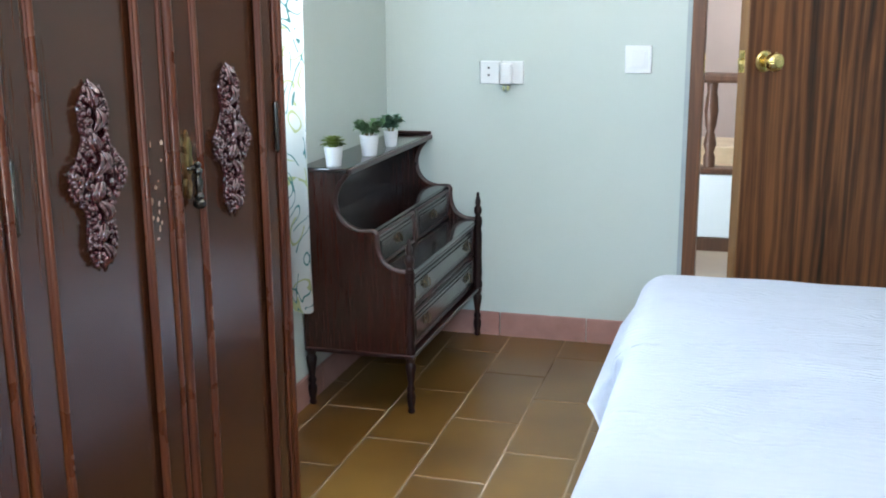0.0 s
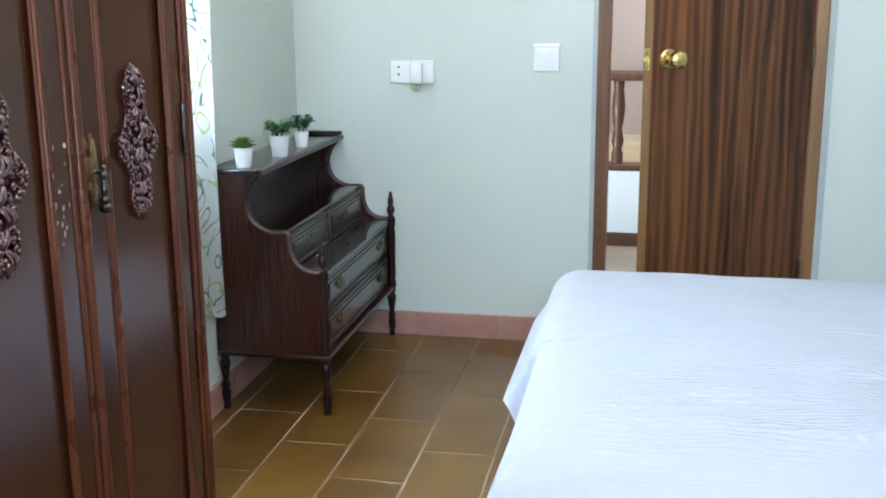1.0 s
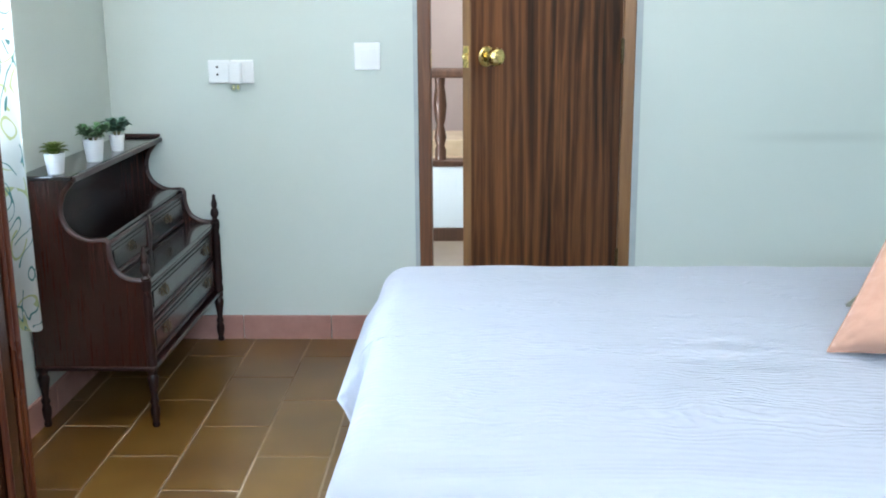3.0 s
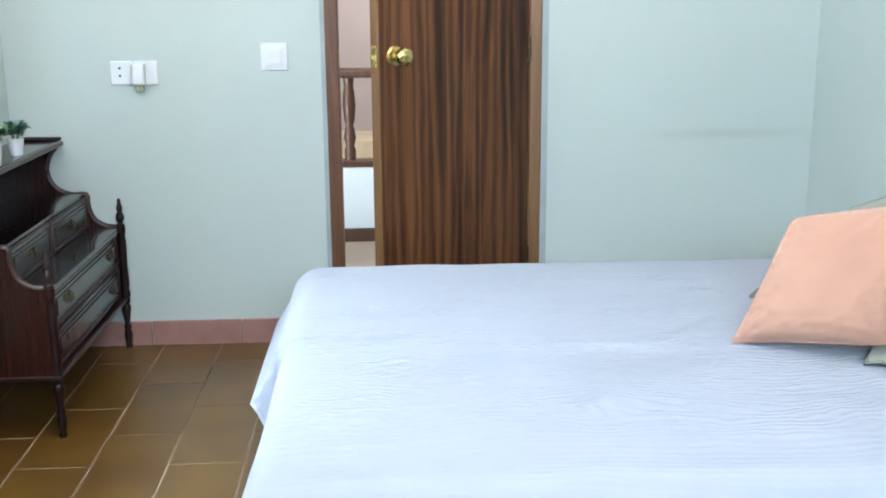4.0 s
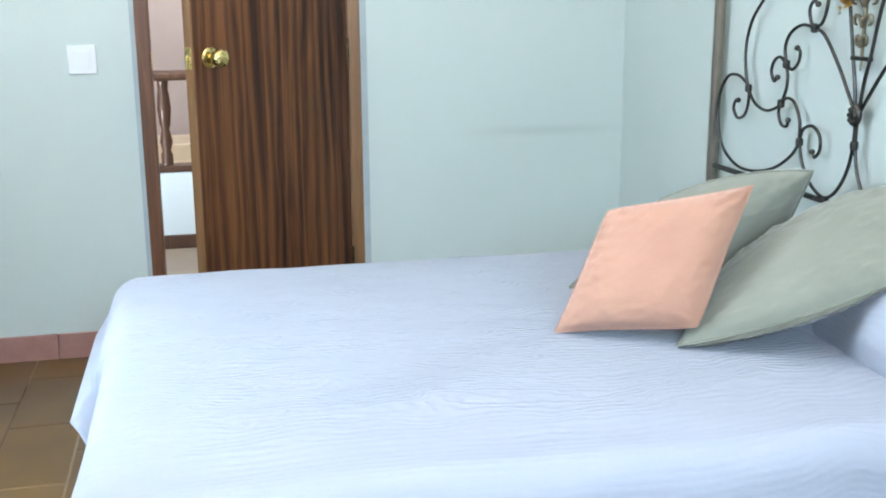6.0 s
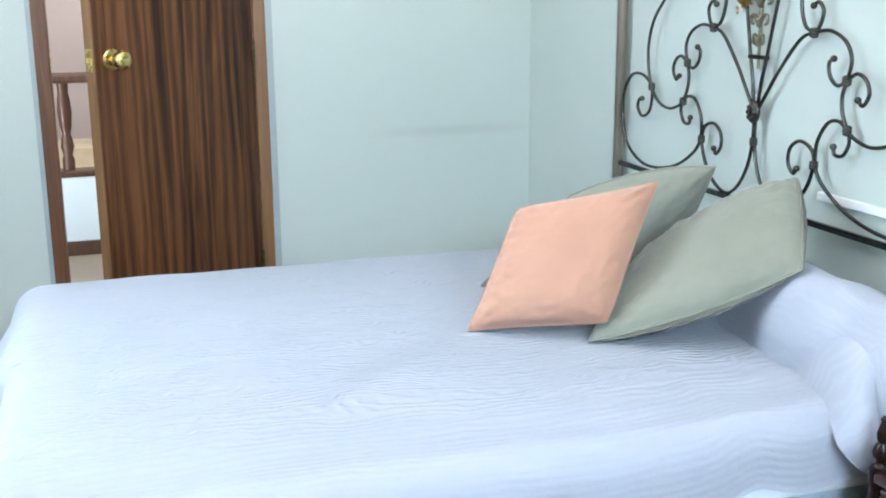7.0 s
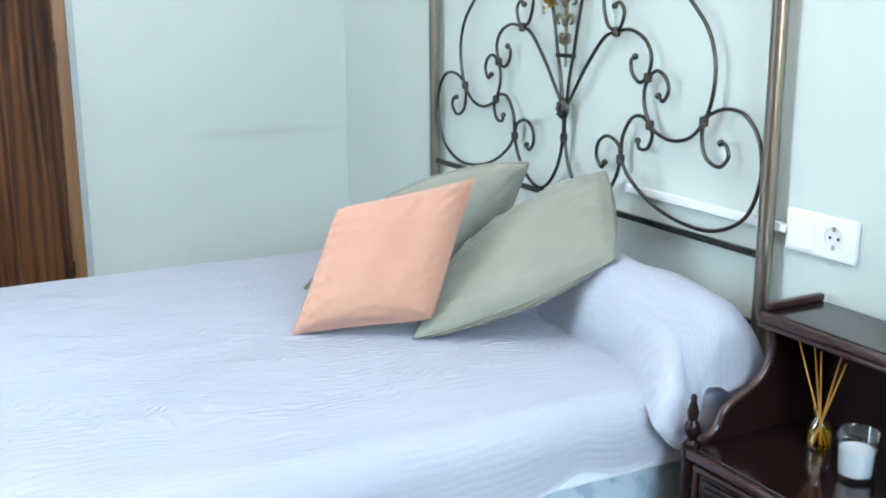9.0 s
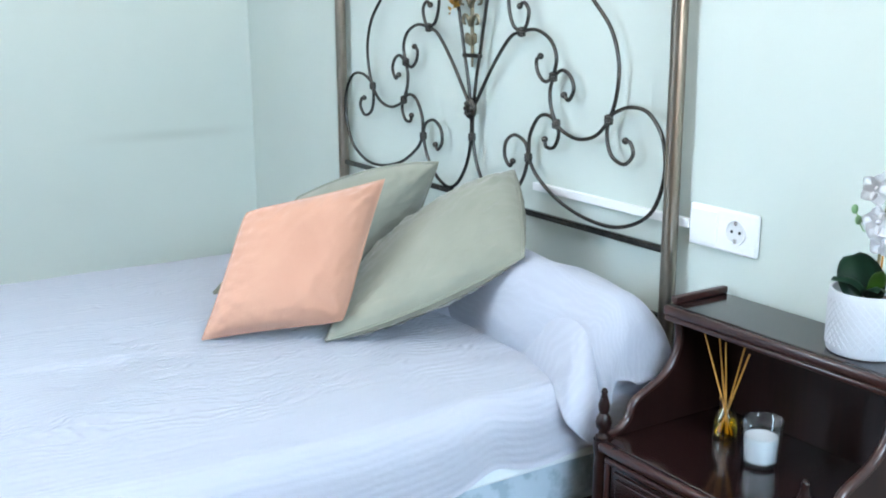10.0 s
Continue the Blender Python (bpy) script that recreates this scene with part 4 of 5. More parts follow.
def dresser():
    xb, xf, y0, y1 = X0 + 0.006, -0.915, 2.820, 3.630
    d = tagged(empty("dresser", (-1.08, 3.21, 0)), "dark mahogany dresser with scrolled sides and turned finials", "dresser")
    # side outline: depth from the back, height
    curve = [(-0.921, 0.430), (-0.952, 0.433), (-0.975, 0.443), (-0.995, 0.460), (-1.008, 0.490), (-1.012, 0.520), (-1.015, 0.545), (-1.055, 0.545), (-1.085, 0.552), (-1.110, 0.567), (-1.128, 0.590), (-1.137, 0.620), (-1.136, 0.650), (-1.124, 0.682), (-1.106, 0.705), (-1.098, 0.716)]
    smooth_c = [(p.x, p.y) for p in glide([(a, b, 0) for a, b in curve], 3)]
    outline = [(xb, 0.182), (-0.905, 0.182), (-0.905, 0.430), *smooth_c, (xb, 0.716)]
    for y in (y0, y1 - 0.018):
        m = Matrix(((1, 0, 0, 0), (0, 0, 1, y), (0, 1, 0, 0), (0, 0, 0, 1)))
        s = part("side_panel", prism(bmesh.new(), outline, m, 0.018), DRESSER_WOOD, d)
        rim = [(a, y + 0.009, b) for a, b in smooth_c]
        part("side_edge", tube(bmesh.new(), rim, 0.0098, 8), WALNUT_EDGE, s, "rounded worn edge", 60)
    # top board with a raised lip at the ends and back
    part("top", boxed(xb, -1.090, y0 - 0.008, y1 + 0.006, 0.716, 0.730, bevel=0.004), WALNUT_FLAT, d)
    part("top_lip", boxed(xb, -1.084, y1 - 0.006, y1 + 0.009, 0.7305, 0.742, bevel=0.003), WALNUT_EDGE, d)
    part("top_edge", boxed(-1.0895, -1.078, y0 - 0.010, y1 + 0.006, 0.713, 0.729, bevel=0.004), WALNUT_EDGE, d)
    part("back_panel", boxed(xb, xb + 0.012, y0 + 0.018, y1 - 0.018, 0.182, 0.716), DRESSER_WOOD, d)
    # bay above the small drawers
    part("upper_deck", boxed(xb + 0.012, -1.020, y0 + 0.018, y1 - 0.018, 0.541, 0.551, bevel=0.002), WALNUT_FLAT, d)
    part("writing_deck", boxed(xb + 0.012, -0.905, y0 + 0.018, y1 - 0.018, 0.419, 0.432, bevel=0.003), WALNUT_FLAT, d)
    part("divider", boxed(-1.040, -1.010, 3.200, 3.222, 0.432, 0.541, bevel=0.004), DRESSER_WOOD, d)
    sunk_drawer(d, -1.018, y0 + 0.022, 3.198, 0.434, 0.539, [3.02], "small_drawer", 0.042)
    sunk_drawer(d, -1.018, 3.224, y1 - 0.022, 0.434, 0.539, [3.40], "small_drawer", 0.042)
    ys, ye = y0 + 0.040, y1 - 0.040
    for z0, z1 in ((0.306, 0.414), (0.192, 0.300)):
        sunk_drawer(d, -0.921, ys, ye, z0, z1, [ys + 0.13, ye - 0.11], "drawer", 0.05)
    part("bottom_rail", boxed(xb, -0.900, y0 - 0.004, y1 + 0.004, 0.170, 0.184, bevel=0.004), WALNUT_EDGE, d)
    for k in range(40):
        x = xb + 0.02 + k * 0.0077
        part("rope_notch", boxed(x, x + 0.0045, y0 - 0.0062, y0 - 0.0035, 0.173, 0.181), WALNUT, d) if x < -0.93 else None
    for x, y in ((-0.914, y0 + 0.012), (-0.908, y1 - 0.016), (xb + 0.016, y0 + 0.010), (xb + 0.016, y1 - 0.018)):
        part("leg", lathe(bmesh.new(), LEG, (x, y, -0.002), 16), WALNUT, d, smooth=45)
    for x, y in ((-0.914, y0 + 0.012), (-0.906, y1 - 0.016)):
        p = part("post", lathe(bmesh.new(), [(0, 0.184), (0.0158, 0.184), (0.0158, 0.20), (0.0128, 0.21), (0.015, 0.23), (0.0135, 0.30), (0.015, 0.38), (0.012, 0.40), (0.0158, 0.415), (0.0158, 0.434), (0, 0.434)], (x, y, 0), 16), WALNUT, d, smooth=45)
        part("finial", lathe(bmesh.new(), FINIAL, (x, y, 0.434), 16), WALNUT, p, smooth=50)
    return d


dresser()


# ---------- small plants on the dresser ----------
def pot(parent, r0, r1, h):
    part("pot", lathe(bmesh.new(), [(0, 0), (r0, 0), (r0 + 0.001, 0.002), (r1, h - 0.004), (r1, h), (r1 - 0.003, h), (r1 - 0.005, h - 0.012), (0, h - 0.013)], segs=24), CERAMIC, parent, "small tapered white pot", 40)
    part("soil", lathe(bmesh.new(), [(0, h - 0.009), (r1 - 0.0055, h - 0.0105), (0, h - 0.0125)], segs=16), SOIL, parent)


def rosette_plant(at):
    p = tagged(empty("succulent_plant"), "small olive succulent in a white pot on the dresser", "potted plant", "plants on the dresser")
    pot(p, 0.021, 0.028, 0.057)
    bm = bmesh.new()
    rnd = random.Random(2)
    for ring, (n, rise, reach) in enumerate(((13, 0.30, 0.036), (12, 0.65, 0.041), (10, 0.98, 0.042), (7, 1.28, 0.038))):
        for k in range(n):
            a = 2 * math.pi * (k + 0.5 * (ring % 2)) / n + rnd.uniform(-0.12, 0.12)
            b = Vector((0.007 * math.cos(a), 0.007 * math.sin(a), 0.050))
            t = b + reach * Vector((math.cos(a) * math.cos(rise), math.sin(a) * math.cos(rise), math.sin(rise)))
            leaf_blade(bm, b, t, 0.019, curl=0.2)
    part("leaves", thick(bm, 0.0018), LEAF_OLIVE, p, smooth=80)
    p.matrix_basis = Matrix.Translation(at)


def leafy_plant(at, mat, seed, spread, tall, n, label, size=1.0):
    p = tagged(empty("foliage_plant"), label, "potted plant", "plants on the dresser")
    pot(p, 0.022 * size, 0.030 * size, 0.064 * size)
    rnd = random.Random(seed)
    stems, leaves = bmesh.new(), bmesh.new()
    for k in range(n):
        a = 2 * math.pi * k / n + rnd.uniform(-0.4, 0.4)
        r, h = spread * rnd.uniform(0.35, 1.0), tall * rnd.uniform(0.45, 1.0)
        b = Vector((0.006 * math.cos(a), 0.006 * math.sin(a), 0.052 * size))
        t = Vector((r * math.cos(a), r * math.sin(a), 0.055 * size + h))
        line = [b.lerp(t, s) + Vector((0, 0, 0.014 * math.sin(math.pi * s))) for s in (0, 0.25, 0.5, 0.75, 1)]
        tube(stems, line, 0.0011, 5)
        for q in line[1:]:
            for j in range(5):
                c = a + rnd.uniform(-1.7, 1.7)
                tip = q + 0.019 * rnd.uniform(0.7, 1.25) * Vector((math.cos(c), math.sin(c), rnd.uniform(-0.15, 0.75)))
                leaf_blade(leaves, q, tip, 0.0150, curl=0.15, n=4)
    part("stems", stems, STEM, p, smooth=60)
    part("leaves", thick(leaves, 0.0008), mat, p, smooth=80)
    p.matrix_basis = Matrix.Translation(at) @ Matrix.Rotation(seed, 4, "Z")


rosette_plant((-1.150, 2.862, 0.7305))
leafy_plant((-1.120, 3.085, 0.7305), LEAF, 3, 0.058, 0.050, 13, "green foliage plant in a white pot on the dresser")
leafy_plant((-1.122, 3.300, 0.7305), LEAF_BLUE, 7, 0.046, 0.060, 12, "bluish green foliage plant in a white pot on the dresser", 0.80)


# ---------- bed ----------
CY = 2.134          # middle of the headboard
HX = 1.445          # its plane


def bed():
    b = tagged(empty("bed", (0.6, CY, 0)), "double bed with a wrought iron headboard and grey-blue mattress", "bed")
    part("mattress", boxed(-0.195, 1.395, 1.452, 2.808, 0.225, 0.462, bevel=0.035), MATTRESS, b, "grey-blue brocade mattress", 60)
    part("bed_base", boxed(-0.185, 1.395, 1.465, 2.795, 0.140, 0.224, bevel=0.006), WALNUT, b)
    for x in (-0.12, 1.30):
        for y in (1.53, 2.73):
            part("leg", lathe(bmesh.new(), [(0, -0.004), (0.024, -0.004), (0.028, 0.14), (0, 0.14)], (x, y, 0), 14), WALNUT, b, smooth=45)
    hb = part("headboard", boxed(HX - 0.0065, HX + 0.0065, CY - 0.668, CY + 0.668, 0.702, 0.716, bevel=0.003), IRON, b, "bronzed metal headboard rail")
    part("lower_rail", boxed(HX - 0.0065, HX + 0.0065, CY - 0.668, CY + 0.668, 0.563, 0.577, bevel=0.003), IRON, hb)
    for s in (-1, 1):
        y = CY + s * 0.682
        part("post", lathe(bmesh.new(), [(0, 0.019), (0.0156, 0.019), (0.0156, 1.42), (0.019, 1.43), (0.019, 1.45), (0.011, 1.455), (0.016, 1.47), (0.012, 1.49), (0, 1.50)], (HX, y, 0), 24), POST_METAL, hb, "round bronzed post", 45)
    part("top_rail", tube(bmesh.new(), glide([(HX, CY + 0.66 * math.cos(a), 1.38 + 0.16 * math.sin(a)) for a in (math.pi * k / 12 for k in range(13))], 3), 0.009, 8), POST_METAL, hb, smooth=60)

    def bar(pts, r=0.0043, both=True, end=False):
        for s in ((-1, 1) if both else (1,)):
            line = glide([(HX, CY - s * a, z) for a, z in pts], 6)
            bm = tube(bmesh.new(), line, r, 8)
            if end:
                ball(bm, line[-1], r * 1.75, u=10, v=8)
            part("scroll", bm, IRON, hb, smooth=70)

    def knot(a, z, both=True, r=0.0112):
        for s in ((-1, 1) if both else (1,)):
            bm = bmesh.new()
            for dz in (-0.006, 0.0, 0.006):
                ball(bm, (HX, CY - s * a, z + dz), r * (1 - 8 * abs(dz)), (0.9, 1.0, 0.55), u=10, v=6)
            part("collar", bm, IRON, hb, smooth=70)

    k1, k2, k3, k4, k5 = (0.325, 0.920), (0.495, 0.945), (0.312, 1.020), (0.196, 1.112), (0.227, 0.834)
    bar([(0.004, 0.930), (0.004, 0.856), (0.022, 0.790), (0.060, 0.738), (0.105, 0.717), (0.160, 0.735), (0.205, 0.780), k5, (0.232, 0.885), (0.262, 0.928), (0.298, 0.936), k1, (0.334, 0.895), (0.318, 0.868), (0.292, 0.866), (0.286, 0.882)], end=True)
    bar([k5, (0.216, 0.866), (0.176, 0.880), (0.142, 0.862), (0.136, 0.828), (0.156, 0.806), (0.168, 0.818)], end=True)
    bar([k5, (0.262, 0.795), (0.340, 0.752), (0.440, 0.728), (0.540, 0.730), (0.625, 0.772), (0.660, 0.850), (0.652, 0.922), (0.612, 0.968), (0.560, 0.976), (0.515, 0.962), k2, (0.492, 0.905), (0.508, 0.872), (0.545, 0.860), (0.570, 0.882), (0.562, 0.905), (0.547, 0.908)], end=True)
    bar([k1, (0.352, 0.905), (0.400, 0.895), (0.455, 0.908), k2, (0.516, 0.995), (0.520, 1.060), (0.495, 1.125), (0.440, 1.180), (0.360, 1.250), (0.250, 1.320), (0.120, 1.380), (0.0, 1.400)])
    bar([k1, (0.306, 0.955), (0.302, 0.990), k3, (0.322, 1.062), (0.300, 1.098), (0.250, 1.118), k4, (0.150, 1.096), (0.085, 1.030), (0.040, 0.972), (0.010, 0.932)])
    bar([k3, (0.342, 1.036), (0.370, 1.025), (0.382, 0.998), (0.366, 0.974), (0.350, 0.984)], end=True)
    bar([k3, (0.284, 1.008), (0.258, 1.026), (0.252, 1.052), (0.266, 1.062)], end=True)
    bar([k4, (0.214, 1.128), (0.222, 1.158), (0.205, 1.176), (0.188, 1.168)], end=True)
    bar([k4, (0.165, 1.126), (0.148, 1.166), (0.150, 1.215), (0.180, 1.260), (0.235, 1.270)], end=True)
    bar([(0.008, 0.940), (0.018, 1.000), (0.034, 1.060), (0.050, 1.130), (0.075, 1.220), (0.120, 1.300)])
    for k in (k1, k2, k3, k4, k5):
        knot(*k)
    knot(0.0, 0.856, False)
    ros = bmesh.new()
    ball(ros, (HX - 0.004, CY, 0.925), 0.026, (0.45, 0.8, 1.05), u=14, v=10)
    for k in range(8):
        a = 2 * math.pi * k / 8
        ball(ros, (HX - 0.012, CY + 0.012 * math.cos(a), 0.925 + 0.016 * math.sin(a)), 0.006, u=6, v=5)
    part("rosette", ros, IRON, hb, "cast oval rosette", 70)
    part("cross_bar", boxed(HX - 0.006, HX + 0.006, CY - 0.036, CY + 0.036, 1.046, 1.056, bevel=0.002), IRON, hb)
    # leafy finial that hangs between the inner arms
    fl = bmesh.new()
    tube(fl, [(HX, CY, 1.024), (HX, CY, 1.05), (HX, CY, 1.14), (HX, CY, 1.25)], lambda t: 0.003 + 0.003 * t, 8)
    for z, w in ((1.090, 0.018), (1.135, 0.030), (1.180, 0.042), (1.225, 0.052)):
        for s in (-1, 1):
            pts = [(HX - 0.004, CY + s * w * u, z + v) for u, v in ((0, -0.014), (0.45, 0.006), (0.95, 0.010), (1.05, -0.006), (0.75, -0.010))]
            tube(fl, glide(pts, 4), lambda t: 0.0062 * (1 - 0.5 * t), 6)
        ball(fl, (HX - 0.005, CY, z), 0.007, (0.8, 0.8, 1.4), u=8, v=6)
    part("leaf_finial", fl, FINIAL_METAL, hb, "dull brass leaf finial", 70)
    gl = bmesh.new()
    rnd = random.Random(4)
    for k in range(16):
        y, z = CY + 0.078 + rnd.uniform(-0.030, 0.022), 1.200 + rnd.uniform(-0.045, 0.05)
        a = rnd.uniform(0, 6.28)
        leaf_blade(gl, (HX - 0.008, y, z), (HX - 0.012 - rnd.uniform(0, 0.012), y + 0.026 * math.cos(a), z + 0.026 * math.sin(a)), 0.014, up=(1, 0, 0.2), curl=0.2, n=4)
    part("gilt_leaves", thick(gl, 0.001), GILT, hb, "golden leaf cluster", 80)
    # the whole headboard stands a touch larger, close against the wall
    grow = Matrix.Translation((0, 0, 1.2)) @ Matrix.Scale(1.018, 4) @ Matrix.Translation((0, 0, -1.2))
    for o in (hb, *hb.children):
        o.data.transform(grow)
    return b


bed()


def round_over(e, r, flare=0.0):
    """How far out and down cloth lies, e metres past the start of an edge of radius r."""
    if e <= 0:
        return 0.0, 0.0
    q = r * math.pi / 2
    if e < q:
        return r * math.sin(e / r), r * (1 - math.cos(e / r))
    return r + flare * (e - q), r + (e - q) * math.sqrt(max(0, 1 - flare * flare))


def soft(a, b, x):
    t = min(1, max(0, (x - a) / (b - a)))
    return t * t * (3 - 2 * t)


def bedspread():
    s = tagged(empty("bedspread", (0.55, CY, 0.47)), "white ridged cotton bedspread drawn over the mattress and pillow", "bedspread")
    xs, r = -0.175, 0.075            # where the foot begins to fall
    yn, yf = 1.492, 2.755            # where the near and far sides begin to fall
    foot, head = 0.31, 1.40
    drop = 0.185

    def hem(x):
        return 0.012 * math.sin(7.0 * x) + 0.024 * math.exp(-((x - 1.01) / 0.055) ** 2) + 0.016 * soft(1.10, 1.25, x)

    def fn(u, v):
        # the foot hangs short beside the door, with a step in its hem
        v_y = (yf + 0.20) + (yn - drop - yf - 0.20) * v
        fall = foot - 0.105 * soft(2.125, 2.150, v_y)
        sx = (xs - fall) + (head - xs + fall) * u
        ex = xs - sx
        near = drop - hem(max(sx, -0.2))
        ty = (yf + 0.20) + (yn - near - yf - 0.20) * v
        out_x, dn_x = round_over(ex, r, 0.04 + 0.50 * soft(2.120, 2.150, ty))
        e_y = max(yn - ty, ty - yf)
        out_y, dn_y = round_over(e_y, 0.07, 0.05)
        x = sx if ex <= 0 else xs - out_x
        y = ty if e_y <= 0 else (yn - out_y if ty < yn else yf + out_y)
        mid = 1 - ((y - CY) / 0.75) ** 2
        z = 0.486 + 0.012 * max(0, mid) - dn_x - dn_y * (1 - soft(0, 0.2, dn_x) * 0.8)
        p = Vector((x * 3.0, y * 7.0, z * 4.0))
        w = noise.noise(p) * 0.0045 + noise.noise(p * 2.7) * 0.0022
        long = noise.noise(Vector((x * 1.6, y * 16.0, 3.3))) * 0.0022 + max(0, noise.noise(Vector((x * 2.6 + y, y * 11.0, 7.7))) - 0.25) * 0.003
        hang = min(1, (dn_x + dn_y) / 0.1)
        z += (w + long) * (1 - hang)
        if dn_y > 0:
            y += (-1 if ty < yn else 1) * hang * (0.005 * math.sin(x * 9 + 1) + 0.004 * noise.noise(Vector((x * 8, z * 4, 0))) + 0.004)
        if dn_x > 0:
            x += min(1, dn_x / 0.05) * (0.026 - 0.026 * soft(2.12, 2.15, ty) - 0.012 * soft(1.75, 1.45, ty))
        return (x, y, z)

    part("cover", thick(sheet(bmesh.new(), fn, 150, 120, lambda u, v: (u * 1.85, v * 1.64)), 0.004), QUILT, s, smooth=80)

    # the end drawn over the pillow along the headboard
    def roll(u, v):
        # u along the pillow from the far end, v round it from the crease to the back
        y_line = 2.800 - (2.800 - 1.478) * min(1, u / 0.80)
        e = max(0, (u - 0.80) / 0.20)
        short = float(np.interp(v, (0, 0.12, 0.22, 0.27, 0.36, 0.5, 0.75, 0.9, 1), (0.085, 0.195, 0.225, 0.160, 0.165, 0.215, 0.185, 0.11, 0.05)))
        out, dn = round_over(e * short, 0.085, 0.04)
        a = radians(212 - 232 * v)
        swell = 1 + 0.05 * noise.noise(Vector((y_line * 4, v * 3, 1.0))) - 0.10 * soft(1.62, 1.50, y_line)
        fat = 0.150 - 0.075 * soft(2.25, 2.65, y_line)
        cx = 1.326 - 0.008 * math.sin(y_line * 5)
        x = cx + (0.112 - 0.010 * soft(60, 130, math.degrees(a))) * swell * math.cos(a) + 0.038 * soft(0, 0.12, dn) * soft(0.45, 0.1, v)
        z = 0.512 + fat * swell * math.sin(a)
        z -= dn
        fold = 0.011 * noise.noise(Vector((v * 5, y_line * 5, 4.0))) + 0.006 * noise.noise(Vector((v * 12, y_line * 11, 2.0))) + 0.004 * math.sin(v * 22 + y_line * 7) * soft(0.6, 1.0, u)
        return (min(x + fold * math.cos(a), 1.436), y_line - out + 0.010 * math.sin(v * 8) * e, z + fold)

    part("pillow_fold", thick(sheet(bmesh.new(), roll, 110, 56, lambda u, v: (u * 1.6 + 2.1, v * 0.45)), 0.004), QUILT_SOFT, s, smooth=80)
    # the corner of the cover, rolled where it slips off the pillow
    rails = [glide(k, 8) for k in (
        [(1.205, 1.960, 0.480), (1.232, 1.850, 0.484), (1.239, 1.713, 0.488), (1.196, 1.545, 0.486), (1.166, 1.445, 0.470), (1.153, 1.398, 0.440), (1.186, 1.388, 0.402), (1.222, 1.390, 0.379)],
        [(1.222, 1.955, 0.535), (1.248, 1.840, 0.540), (1.250, 1.690, 0.548), (1.214, 1.540, 0.540), (1.182, 1.430, 0.512), (1.172, 1.382, 0.462), (1.194, 1.374, 0.420), (1.224, 1.380, 0.386)],
        [(1.246, 1.950, 0.588), (1.268, 1.830, 0.592), (1.268, 1.670, 0.596), (1.242, 1.530, 0.585), (1.206, 1.425, 0.536), (1.204, 1.378, 0.478), (1.212, 1.374, 0.430), (1.226, 1.380, 0.392)],
        [(1.290, 1.945, 0.626), (1.306, 1.820, 0.630), (1.306, 1.650, 0.634), (1.284, 1.520, 0.612), (1.240, 1.430, 0.550), (1.228, 1.396, 0.470), (1.228, 1.394, 0.428), (1.228, 1.394, 0.396)],
        [(1.320, 1.940, 0.598), (1.328, 1.810, 0.600), (1.330, 1.640, 0.600), (1.310, 1.520, 0.580), (1.244, 1.452, 0.528), (1.212, 1.420, 0.462), (1.212, 1.412, 0.424), (1.218, 1.404, 0.398)])]

    def corner(u, v):
        k = u * (len(rails[0]) - 1)
        i = min(int(k), len(rails[0]) - 2)
        across = glide([r[i].lerp(r[i + 1], k - i) for r in rails], 6)
        p = across[round(v * 24)]
        ripple = 0.004 * math.sin(math.pi * v) * noise.noise(Vector((u * 9, v * 3, 8)))
        return p + Vector((-ripple, -ripple, ripple))

    part("rolled_corner", thick(sheet(bmesh.new(), corner, 56, 24, lambda u, v: (v * 0.2, u * 0.4)), 0.003), QUILT_SOFT, s, "rolled corner of the cover", 80)
    part("underblanket", boxed(0.2, 1.395, 1.434, 1.452, 0.338, 0.455, bevel=0.006), TERRY, s, "pale blanket edge")


bedspread()


